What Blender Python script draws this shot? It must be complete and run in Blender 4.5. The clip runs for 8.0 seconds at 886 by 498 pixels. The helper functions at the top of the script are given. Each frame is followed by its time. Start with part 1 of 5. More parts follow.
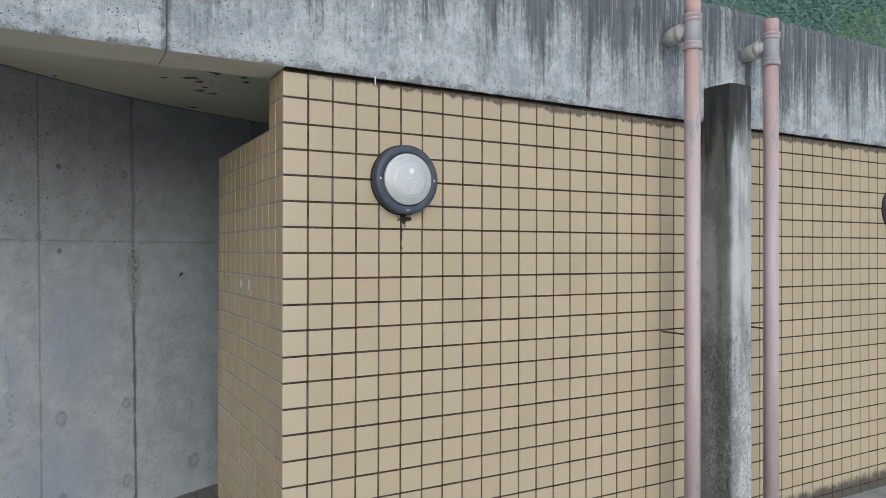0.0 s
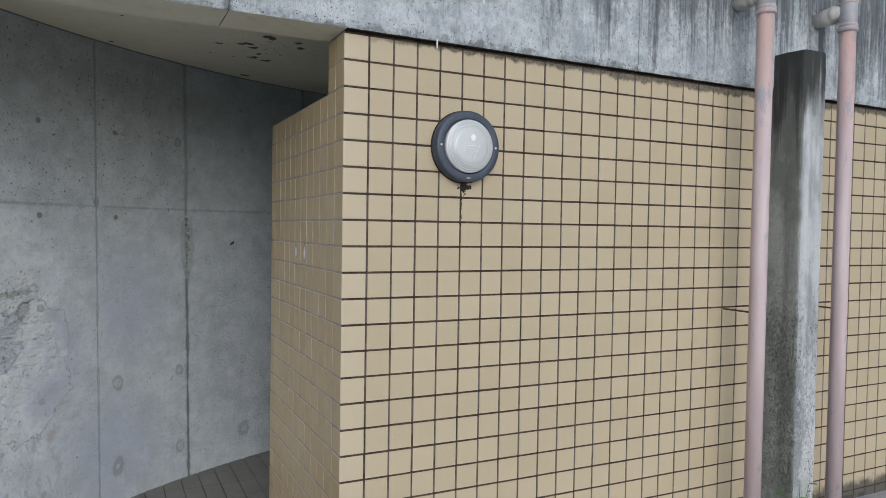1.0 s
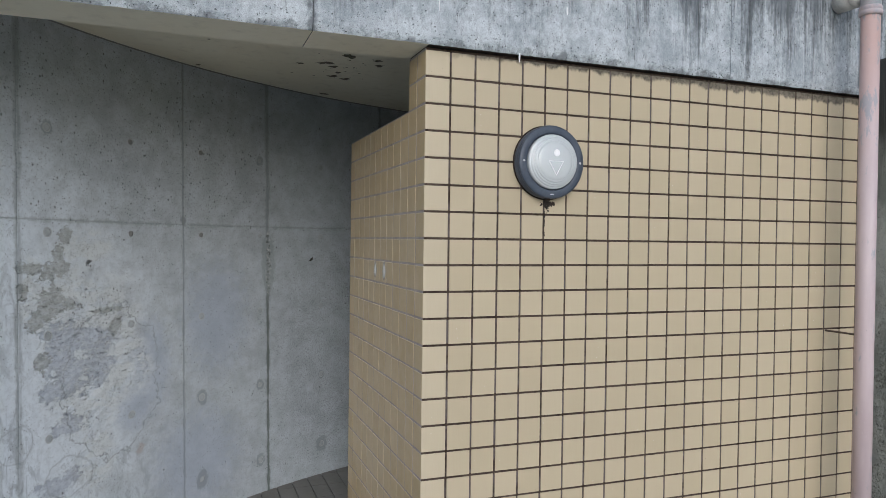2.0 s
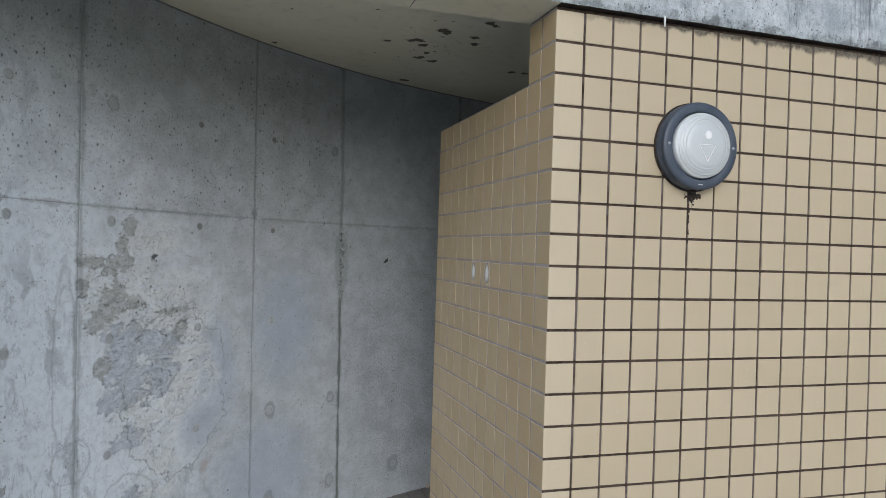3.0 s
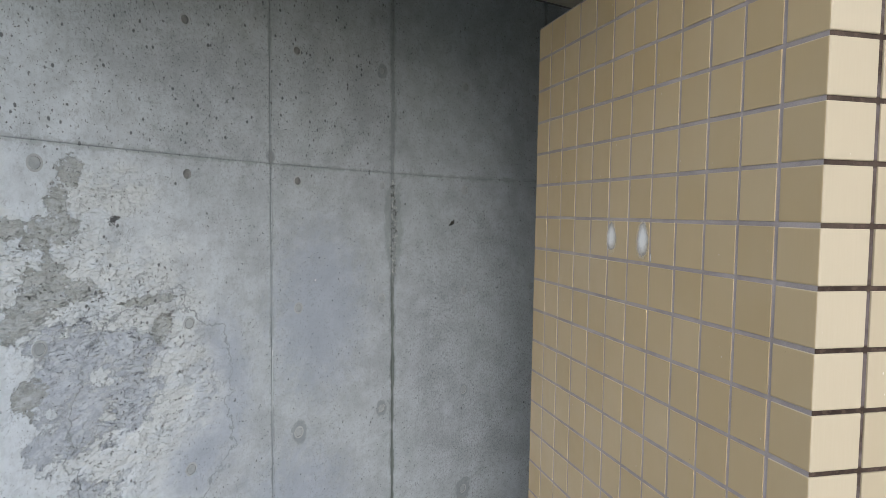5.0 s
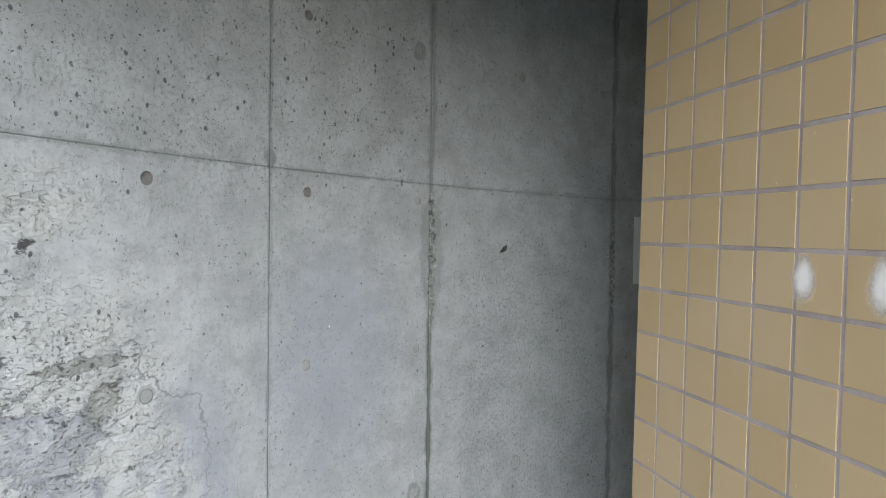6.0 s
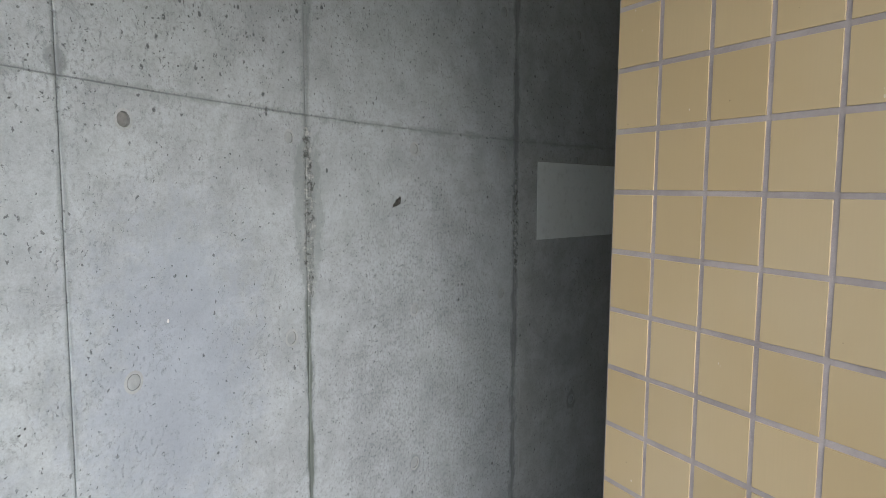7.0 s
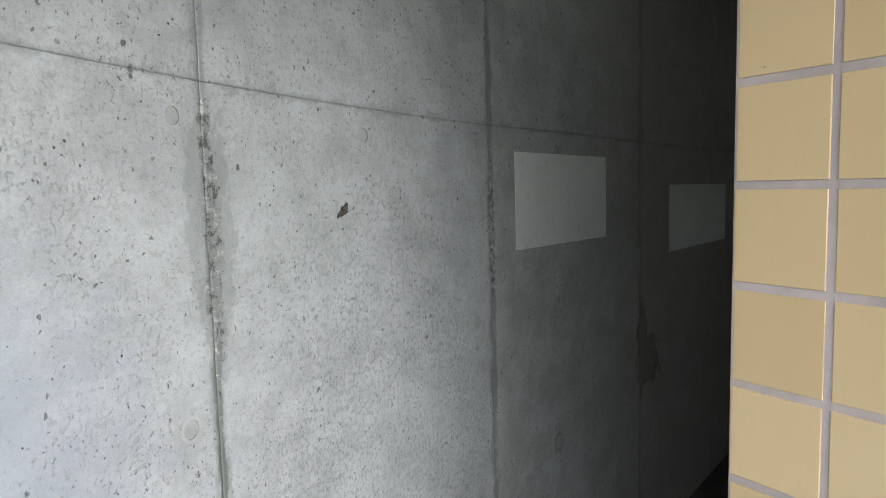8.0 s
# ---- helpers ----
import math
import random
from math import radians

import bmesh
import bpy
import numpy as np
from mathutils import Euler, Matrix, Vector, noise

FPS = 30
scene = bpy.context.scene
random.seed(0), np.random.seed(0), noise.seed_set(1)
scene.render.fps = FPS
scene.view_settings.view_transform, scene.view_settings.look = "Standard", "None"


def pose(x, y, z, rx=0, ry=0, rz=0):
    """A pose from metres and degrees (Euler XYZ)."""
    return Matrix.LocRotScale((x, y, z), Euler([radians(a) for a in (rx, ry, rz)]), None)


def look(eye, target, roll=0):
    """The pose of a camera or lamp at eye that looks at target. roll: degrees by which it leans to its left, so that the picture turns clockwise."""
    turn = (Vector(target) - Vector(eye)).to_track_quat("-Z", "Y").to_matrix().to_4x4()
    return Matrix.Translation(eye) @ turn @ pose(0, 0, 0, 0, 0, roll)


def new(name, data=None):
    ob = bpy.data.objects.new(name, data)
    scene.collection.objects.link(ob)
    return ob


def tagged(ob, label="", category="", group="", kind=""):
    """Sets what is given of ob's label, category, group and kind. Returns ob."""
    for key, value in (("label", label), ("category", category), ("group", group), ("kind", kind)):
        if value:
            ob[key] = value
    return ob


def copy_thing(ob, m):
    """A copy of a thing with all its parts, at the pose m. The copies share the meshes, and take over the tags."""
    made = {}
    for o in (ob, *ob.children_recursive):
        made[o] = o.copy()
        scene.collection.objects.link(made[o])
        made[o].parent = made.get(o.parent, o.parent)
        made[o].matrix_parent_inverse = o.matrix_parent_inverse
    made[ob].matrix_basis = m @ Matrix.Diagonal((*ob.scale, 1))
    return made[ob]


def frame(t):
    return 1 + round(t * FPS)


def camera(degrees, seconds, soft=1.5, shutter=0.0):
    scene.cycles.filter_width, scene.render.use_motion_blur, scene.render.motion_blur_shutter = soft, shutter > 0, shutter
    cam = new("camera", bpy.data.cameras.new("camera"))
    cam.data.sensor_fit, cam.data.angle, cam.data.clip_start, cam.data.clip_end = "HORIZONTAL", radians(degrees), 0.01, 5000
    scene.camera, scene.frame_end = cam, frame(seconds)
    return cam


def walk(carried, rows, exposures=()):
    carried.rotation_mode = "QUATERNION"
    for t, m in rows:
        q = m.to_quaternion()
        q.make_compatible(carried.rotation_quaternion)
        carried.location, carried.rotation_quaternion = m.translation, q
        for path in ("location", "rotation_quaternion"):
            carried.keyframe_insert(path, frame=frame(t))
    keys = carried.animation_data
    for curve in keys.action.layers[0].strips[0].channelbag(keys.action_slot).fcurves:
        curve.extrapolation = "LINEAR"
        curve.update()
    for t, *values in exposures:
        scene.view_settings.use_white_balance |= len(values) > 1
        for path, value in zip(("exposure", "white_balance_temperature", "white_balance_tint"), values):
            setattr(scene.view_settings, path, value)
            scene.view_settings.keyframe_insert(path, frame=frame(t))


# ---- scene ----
cam = camera(65.2, 8.0, soft=0.62)
PATH = [
    (0, (-0.753, -2.608, 1.506), (0.221, -0.861, 1.514), 0.1),
    (0.5, (-0.762, -2.553, 1.484), (0.154, -0.775, 1.453), 0.2),
    (1, (-0.812, -2.499, 1.469), (0.074, -0.707, 1.413), 0.9),
    (1.2, (-0.812, -2.494, 1.475), (0.065, -0.698, 1.403), 0.5),
    (2.3, (-0.86, -2.313, 1.491), (-0.217, -0.419, 1.499), 1.2),
    (2.5, (-0.893, -2.201, 1.471), (-0.266, -0.302, 1.492), 1.4),
    (3, (-0.952, -1.95, 1.441), (-0.357, -0.04, 1.442), 1.8),
    (3.5, (-0.925, -1.689, 1.414), (-0.46, 0.255, 1.353), 1.4),
    (4, (-0.854, -1.442, 1.425), (-0.453, 0.517, 1.383), 2.5),
    (4.2, (-0.841, -1.346, 1.421), (-0.444, 0.613, 1.343), 2.8),
    (5.3, (-0.843, -0.729, 1.41), (-0.299, 1.193, 1.303), 1.0),
    (5.5, (-0.838, -0.598, 1.426), (-0.265, 1.316, 1.34), 1.5),
    (5.8, (-0.809, -0.361, 1.425), (-0.315, 1.577, 1.389), 1.2),
    (6, (-0.809, -0.252, 1.413), (-0.348, 1.693, 1.367), 1.5),
    (6.3, (-0.795, -0.083, 1.426), (-0.132, 1.803, 1.382), 1.8),
    (6.5, (-0.82, 0.038, 1.435), (-0.033, 1.876, 1.376), 2.4),
    (6.8, (-0.811, 0.19, 1.407), (0.052, 1.988, 1.26), 1.7),
    (7, (-0.788, 0.273, 1.402), (0.108, 2.052, 1.228), 0.8),
    (7.3, (-0.725, 0.429, 1.406), (0.226, 2.179, 1.226), -3.5),
    (7.5, (-0.689, 0.519, 1.416), (0.342, 2.225, 1.254), -3.5),
    (7.7, (-0.659, 0.619, 1.411), (0.393, 2.313, 1.257), -1.7),
    (8, (-0.621, 0.773, 1.402), (0.46, 2.447, 1.228), -1.0),
]
EXPOSURES = [     # seconds, stops, kelvin, tint
    (0.0, -0.56, 5700, 10),
    (1.2, -0.52, 5700, 10),
    (2.8, -0.45, 5650, 10),
    (4.0, -0.32, 5650, 10),
    (5.3, 0.02, 5800, 10),
    (6.0, 0.20, 5850, 10),
    (7.0, 0.40, 5850, 10),
    (7.5, 0.50, 5850, 10),
    (8.0, 0.88, 5900, 10),
]
walk(cam, [(t, look(eye, target, roll)) for t, eye, target, roll in PATH], EXPOSURES)

# ---- world and light: an overcast day, open to the front and the left ----
world = bpy.data.worlds.new("overcast")
scene.world = world
world.use_nodes = True
wn, wl = world.node_tree.nodes, world.node_tree.links
sky = wn.new("ShaderNodeTexSky")
sky.sky_type, sky.sun_disc = "NISHITA", False
sky.sun_elevation, sky.sun_rotation = radians(22), radians(194)
sky.dust_density, sky.air_density, sky.ozone_density = 4.0, 1.0, 1.0
grey = wn.new("ShaderNodeHueSaturation")
grey.inputs["Saturation"].default_value = 0.6
wl.new(sky.outputs[0], grey.inputs["Color"])
wl.new(grey.outputs[0], wn["Background"].inputs[0])
wn["Background"].inputs[1].default_value = 0.135
lamp = bpy.data.lights.new("sun", "SUN")
lamp.energy, lamp.angle, lamp.color = 1.6, radians(92), (0.98, 0.99, 1.0)
sun = new("sun", lamp)
sun.matrix_world = look((-2.25, -9, 3.75), (0, 0, 0))

# ---- plan, metres ----
TOP = 2.2            # head of the tiling
P = 0.1              # tile pitch
JOINT = 0.0084
FLOOR = -0.015
CX, CY, CR = 1.7343, -1.5465, 3.9470     # the curved concrete wall
A0 = radians(130.576)
S_STRAIGHT = 1.417
LEAN = 0.017         # the formwork stands slightly out of plumb along the wall
SOFFIT = 2.40
LINE = 1.560         # level joint of the formwork


def on_wall(s, z, off=0.0):
    """Place on the curved wall's face: s along it from a formwork joint, off towards the passage."""
    s += LEAN * (1.3 - z)
    a = A0 - min(s, S_STRAIGHT) / CR
    x, y = CX + (CR - off) * math.cos(a), CY + (CR - off) * math.sin(a)
    if s > S_STRAIGHT:
        d = s - S_STRAIGHT
        x, y = x + d * math.sin(a), y - d * math.cos(a)
    return Vector((x, y, z))


# ---- node helpers ----
def material(name, rough=0.8, metal=0.0, colour=(0.5, 0.5, 0.5), spec=0.5):
    m = bpy.data.materials.new(name)
    m.use_nodes = True
    b = m.node_tree.nodes["Principled BSDF"]
    b.inputs["Base Color"].default_value = (*colour, 1)
    b.inputs["Roughness"].default_value = rough
    b.inputs["Metallic"].default_value = metal
    b.inputs["Specular IOR Level"].default_value = spec
    return m


class Net:
    """A short hand for building one material's nodes."""

    def __init__(self, m):
        self.n, self.l = m.node_tree.nodes, m.node_tree.links
        self.b = self.n["Principled BSDF"]

    def link(self, a, b):
        self.l.new(a, b)

    def coords(self, kind="pos", scale=(1, 1, 1), offset=(0, 0, 0)):
        if kind == "pos":
            out = self.n.new("ShaderNodeNewGeometry").outputs["Position"]
        elif kind == "uv":
            out = self.n.new("ShaderNodeUVMap").outputs[0]
        else:
            out = self.n.new("ShaderNodeTexCoord").outputs["Object"]
        mp = self.n.new("ShaderNodeMapping")
        mp.inputs["Scale"].default_value = scale
        mp.inputs["Location"].default_value = offset
        self.link(out, mp.inputs[0])
        return mp.outputs[0]

    def mapped(self, vec, scale):
        mp = self.n.new("ShaderNodeMapping")
        mp.inputs["Scale"].default_value = scale
        self.link(vec, mp.inputs[0])
        return mp.outputs[0]

    def noise(self, vec, scale, detail=4.0, rough=0.55, dist=0.0):
        t = self.n.new("ShaderNodeTexNoise")
        t.inputs["Scale"].default_value, t.inputs["Detail"].default_value = scale, detail
        t.inputs["Roughness"].default_value, t.inputs["Distortion"].default_value = rough, dist
        self.link(vec, t.inputs["Vector"])
        return t.outputs["Fac"]

    def cells(self, vec, scale, feature="F1", rand=1.0):
        t = self.n.new("ShaderNodeTexVoronoi")
        t.feature = feature
        t.inputs["Scale"].default_value, t.inputs["Randomness"].default_value = scale, rand
        self.link(vec, t.inputs["Vector"])
        return t.outputs["Distance"]

    def span(self, v, lo, hi, a=0.0, b=1.0):
        t = self.n.new("ShaderNodeMapRange")
        t.interpolation_type = "SMOOTHSTEP"
        for k, x in (("From Min", lo), ("From Max", hi), ("To Min", a), ("To Max", b)):
            t.inputs[k].default_value = x
        self.link(v, t.inputs["Value"])
        return t.outputs[0]

    def calc(self, op, a, b=0.0, c=None):
        t = self.n.new("ShaderNodeMath")
        t.operation = op
        for k, v in enumerate((a, b) if c is None else (a, b, c)):
            if isinstance(v, (int, float)):
                t.inputs[k].default_value = v
            else:
                self.link(v, t.inputs[k])
        return t.outputs[0]

    def mix(self, fac, a, b, how="MIX"):
        t = self.n.new("ShaderNodeMix")
        t.data_type, t.blend_type = "RGBA", how
        for k, v in ((0, fac), (6, a), (7, b)):
            if isinstance(v, (int, float)):
                t.inputs[k].default_value = v
            elif isinstance(v, tuple):
                t.inputs[k].default_value = (*v, 1)
            else:
                self.link(v, t.inputs[k])
        return t.outputs[2]

    def axes(self, vec):
        t = self.n.new("ShaderNodeSeparateXYZ")
        self.link(vec, t.inputs[0])
        return t.outputs

    def rand(self):
        return self.n.new("ShaderNodeObjectInfo").outputs["Random"]

    def bump(self, height, strength=0.3, dist=0.002, prev=None):
        t = self.n.new("ShaderNodeBump")
        t.inputs["Strength"].default_value, t.inputs["Distance"].default_value = strength, dist
        self.link(height, t.inputs["Height"])
        if prev:
            self.link(prev, t.inputs["Normal"])
        return t.outputs[0]

    def done(self, colour=None, rough=None, normal=None):
        if colour is not None:
            self.link(colour, self.b.inputs["Base Color"])
        if rough is not None:
            self.link(rough, self.b.inputs["Roughness"])
        if normal is not None:
            self.link(normal, self.b.inputs["Normal"])


def blob(net, uv, s, z, rs, rz, wob=0.0, wobble=None):
    """1 inside an uneven oval at (s, z) of the wall, 0 outside."""
    ax = net.axes(uv)
    u = net.calc("DIVIDE", net.calc("SUBTRACT", ax[0], s), rs)
    v = net.calc("DIVIDE", net.calc("SUBTRACT", ax[1], z), rz)
    d = net.calc("SQRT", net.calc("ADD", net.calc("MULTIPLY", u, u), net.calc("MULTIPLY", v, v)))
    if wobble is not None:
        d = net.calc("ADD", d, net.calc("MULTIPLY", net.calc("SUBTRACT", wobble, 0.5), wob))
    return d


# ---- materials ----
def concrete_inside():
    """Fair-faced concrete of the curved wall: cloudy grey, bug holes, lime whitening that also carries light from the
    mouth, an eroded damp area.
    """
    m = material("fair_faced_concrete", 0.85, spec=0.3)
    k = Net(m)
    uv = k.coords("uv")
    ax = k.axes(uv)
    mul, add, sub = (lambda a, b: k.calc("MULTIPLY", a, b)), (lambda a, b: k.calc("ADD", a, b)), (lambda a, b: k.calc("SUBTRACT", a, b))

    def union(spots, wob=0.0, wobble=None):
        d = None
        for s, z, rs, rz in spots:
            e = blob(k, uv, s, z, rs, rz)
            d = e if d is None else k.calc("MINIMUM", d, e)
        return add(d, mul(sub(wobble, 0.5), wob)) if wobble is not None else d

    def line(v, at, half):
        return mul(k.span(v, at - half, at), k.span(v, at, at + half, 1.0, 0.0))

    big = k.noise(uv, 1.7, 5, 0.6)
    mid = k.noise(uv, 8, 7, 0.66)
    small = k.noise(uv, 34, 6, 0.70)
    fine = k.noise(uv, 110, 4, 0.68)
    grit = k.noise(uv, 330, 3, 0.6)
    wob = k.noise(uv, 5.5, 6, 0.65)
    base = k.mix(k.span(big, 0.33, 0.68), (0.49, 0.512, 0.525), (0.545, 0.58, 0.582))
    base = k.mix(k.span(mid, 0.40, 0.64, 0.0, 0.75), base, (0.65, 0.69, 0.705))
    base = k.mix(k.span(mid, 0.28, 0.46, 0.35, 0.0), base, (0.36, 0.388, 0.40))
    base = k.mix(k.span(small, 0.50, 0.66, 0.0, 0.38), base, (0.39, 0.41, 0.42))
    base = k.mix(k.span(fine, 0.47, 0.68, 0.0, 0.36), base, (0.33, 0.35, 0.357))
    base = k.mix(k.span(grit, 0.35, 0.62, 0.20, 0.0), base, (0.27, 0.288, 0.295))
    # lime bloom, pushed whiter to carry the light at the mouth of the passage
    bloom_light = k.span(blob(k, uv, -1.15, 0.85, 1.05, 1.1, 0.9, wob), 0.45, 1.15, 0.95, 0.0)
    base = k.mix(mul(bloom_light, k.span(small, 0.42, 0.62, 1.0, 0.72)), base, (0.86, 0.90, 0.925))
    swirl = k.noise(k.coords("uv", (1.9, 0.8, 1)), 9, 9, 0.68, 1.1)
    where = k.span(union(((-1.12, 1.12, 0.22, 0.35), (-1.05, 0.55, 0.3, 0.3), (-1.3, 1.9, 0.3, 0.3), (-0.45, 0.3, 0.4, 0.25)), 1.2, wob), 0.5, 1.1, 0.6, 0.08)
    base = k.mix(mul(where, k.span(swirl, 0.50, 0.60)), base, (0.40, 0.428, 0.447))
    # bluish casts
    rag = k.noise(uv, 24, 11, 0.74, 0.3)
    d = add(union(((0.22, 1.05, 0.24, 0.33), (-0.20, 0.85, 0.12, 0.25), (0.1, 0.3, 0.3, 0.3), (-0.3, 0.66, 0.12, 0.12))), mul(sub(rag, 0.5), 2.0))
    base = k.mix(k.span(d, 0.35, 1.3, 0.55, 0.0), base, (0.42, 0.465, 0.55))
    # worn area: the skin has lifted in ragged plates with open edges between
    warp = k.n.new("ShaderNodeVectorMath")
    warp.operation = "MULTIPLY_ADD"
    wn2 = k.n.new("ShaderNodeTexNoise")
    wn2.inputs["Scale"].default_value, wn2.inputs["Detail"].default_value = 13, 6
    k.link(uv, wn2.inputs["Vector"])
    k.link(wn2.outputs["Color"], warp.inputs[0])
    warp.inputs[1].default_value = (0.03, 0.022, 0)
    k.link(uv, warp.inputs[2])
    wuv = warp.outputs[0]
    flake = k.noise(k.mapped(wuv, (0.75, 1.3, 1)), 12, 10, 0.62)
    chip = k.noise(k.mapped(wuv, (0.8, 1.2, 1)), 42, 9, 0.70)
    swell = k.noise(k.mapped(wuv, (0.75, 1.3, 1)), 15, 5, 0.55)
    patchy = k.noise(uv, 11, 4, 0.65)
    worn = k.span(union(((-0.66, 1.18, 0.26, 0.24), (-0.45, 1.08, 0.22, 0.28), (-0.34, 0.88, 0.17, 0.20), (-0.58, 1.44, 0.18, 0.10), (-0.55, 0.80, 0.26, 0.26), (-0.52, 0.47, 0.13, 0.22), (-0.86, 1.25, 0.08, 0.2)), 1.2, wob), 0.45, 1.12, 1.0, 0.0)
    base = k.mix(mul(worn, k.span(flake, 0.44, 0.54, 0.2, 0.75)), base, (0.76, 0.775, 0.75))
    base = k.mix(mul(worn, mul(k.span(chip, 0.40, 0.48, 1.0, 0.0), k.span(patchy, 0.45, 0.60, 0.0, 0.45))), base, (0.50, 0.515, 0.495))
    # where plates have come away: bluish damp in the middle, olive dirt above and beside it
    tear = add(mul(sub(flake, 0.5), 2.6), add(mul(sub(chip, 0.5), 2.4), mul(sub(k.noise(wuv, 130, 5, 0.7), 0.5), 1.0)))
    d = add(union(((-0.75, 1.09, 0.06, 0.05), (-0.70, 1.01, 0.10, 0.07), (-0.73, 0.93, 0.10, 0.05), (-0.66, 0.90, 0.11, 0.07), (-0.64, 1.06, 0.10, 0.06), (-0.53, 1.01, 0.10, 0.07),
                   (-0.50, 0.89, 0.09, 0.08), (-0.66, 0.83, 0.10, 0.06), (-0.76, 0.81, 0.06, 0.05), (-0.66, 0.66, 0.10, 0.05), (-0.72, 0.42, 0.12, 0.05))), tear)
    damp = k.span(d, 0.70, 1.02, 1.0, 0.0)
    base = k.mix(mul(damp, k.span(chip, 0.42, 0.56, 0.82, 0.45)), base, k.mix(k.span(small, 0.4, 0.62), (0.40, 0.43, 0.485), (0.52, 0.55, 0.605)))
    d = add(union(((-0.68, 1.49, 0.035, 0.045), (-0.71, 1.42, 0.035, 0.055), (-0.71, 1.35, 0.055, 0.04), (-0.84, 1.355, 0.07, 0.028), (-0.91, 1.36, 0.025, 0.022), (-0.765, 1.34, 0.05, 0.04), (-0.89, 1.27, 0.028, 0.04),
                   (-0.75, 1.23, 0.075, 0.05), (-0.77, 1.17, 0.075, 0.06), (-0.82, 1.13, 0.05, 0.035), (-0.80, 0.95, 0.045, 0.05), (-0.66, 1.20, 0.05, 0.035), (-0.46, 1.15, 0.09, 0.016), (-0.41, 1.07, 0.035, 0.04))), tear)
    wet = k.span(d, 0.72, 0.95, 1.0, 0.0)
    dirt = k.mix(k.span(small, 0.40, 0.60), (0.31, 0.315, 0.285), (0.45, 0.46, 0.43))
    base = k.mix(mul(wet, k.span(chip, 0.40, 0.58, 0.85, 0.5)), base, dirt)
    lost = k.calc("MAXIMUM", wet, damp)
    # thin shadow line painted round the lost skin
    brim = mul(line(lost, 0.45, 0.4), k.span(patchy, 0.40, 0.55))
    base = k.mix(mul(brim, 0.28), base, (0.15, 0.155, 0.14))
    # open edges of the plates: dirt and crevice shade, both put in the colour
    edge = mul(k.span(flake, 0.44, 0.47, 1.0, 0.0), k.span(chip, 0.40, 0.43, 1.0, 0.0))
    crease = mul(mul(worn, edge), k.span(patchy, 0.45, 0.55))
    base = k.mix(mul(crease, 0.4), base, (0.16, 0.165, 0.15))
    chips = mul(mul(worn, k.span(k.noise(k.mapped(wuv, (0.8, 1.15, 1)), 90, 6, 0.74), 0.585, 0.61)), k.span(patchy, 0.40, 0.54))
    base = k.mix(mul(chips, 0.62), base, (0.13, 0.135, 0.12))
    base = k.mix(k.span(blob(k, uv, -0.56, 1.372, 0.020, 0.018, 4.5, chip), 0.4, 0.9, 0.9, 0.0), base, (0.06, 0.06, 0.057))
    # dried edge lines of the wet area
    for s, z, rs, rz, f in ((-0.43, 0.80, 0.275, 0.345, 0.85), (-0.93, 0.64, 0.085, 0.08, 0.4), (-0.97, 1.0, 0.05, 0.33, 0.35), (-0.66, 0.44, 0.12, 0.09, 0.4)):
        rim = line(blob(k, uv, s, z, rs, rz, 1.0, k.noise(uv, 7, 6, 0.6)), 0.98, 0.012 / min(rs, rz) * 0.55)
        base = k.mix(mul(mul(rim, f), k.span(mid, 0.36, 0.5, 0.45, 1.0)), base, (0.31, 0.33, 0.34))
    # bug holes, pin holes and scuffs
    pw = k.n.new("ShaderNodeVectorMath")
    pw.operation = "MULTIPLY_ADD"
    pn = k.n.new("ShaderNodeTexNoise")
    pn.inputs["Scale"].default_value, pn.inputs["Detail"].default_value = 150, 4
    k.link(uv, pn.inputs["Vector"])
    k.link(pn.outputs["Color"], pw.inputs[0])
    pw.inputs[1].default_value = (0.0055, 0.0055, 0)
    k.link(uv, pw.inputs[2])
    puv = pw.outputs[0]
    size = k.noise(uv, 9, 5, 0.7)
    upper = add(k.span(ax[1], 1.45, 1.7, 0.0, 0.05), mul(k.span(ax[1], 1.50, 1.62), k.span(ax[0], 0.3, 0.9, 0.035, 0.0)))
    rare = add(size, upper)
    hole = mul(k.span(k.cells(puv, 60), 0.07, 0.15, 1.0, 0.0), k.span(rare, 0.59, 0.61))
    pin = mul(k.span(k.noise(k.coords("uv", (1.0, 0.9, 1)), 88, 2, 0.5), 0.665, 0.69), k.span(add(k.noise(uv, 7, 4, 0.7), upper), 0.47, 0.56))
    fleckgate = add(k.noise(uv, 5, 5, 0.7), k.calc("MAXIMUM", mul(upper, 1.6), k.span(blob(k, uv, 0.95, 0.8, 0.55, 0.8, 0.8, wob), 0.5, 1.2, 0.09, 0.0)))
    tick = mul(k.span(k.noise(k.coords("uv", (1.0, 0.8, 1)), 125, 3, 0.62), 0.635, 0.665), k.span(fleckgate, 0.46, 0.57))
    pin = k.calc("MAXIMUM", pin, tick)
    soft = mul(k.span(k.cells(puv, 44), 0.08, 0.26, 1.0, 0.0), k.span(k.noise(uv, 10, 4, 0.7), 0.60, 0.64))
    base = k.mix(mul(soft, 0.3), base, (0.26, 0.275, 0.28))
    dense = k.calc("MAXIMUM", k.span(blob(k, uv, 1.05, 0.75, 0.45, 0.8, 0.8, wob), 0.5, 1.2, 0.048, 0.0), k.span(blob(k, uv, -0.25, 1.75, 0.9, 0.4, 0.8, wob), 0.5, 1.2, 0.02, 0.0))
    scuff = add(k.noise(k.coords("uv", (1.0, 0.7, 1)), 125, 8, 0.76), dense)
    scuff = mul(k.span(scuff, 0.555, 0.60), k.span(add(k.noise(uv, 6, 6, 0.7), mul(dense, 2.0)), 0.40, 0.60))
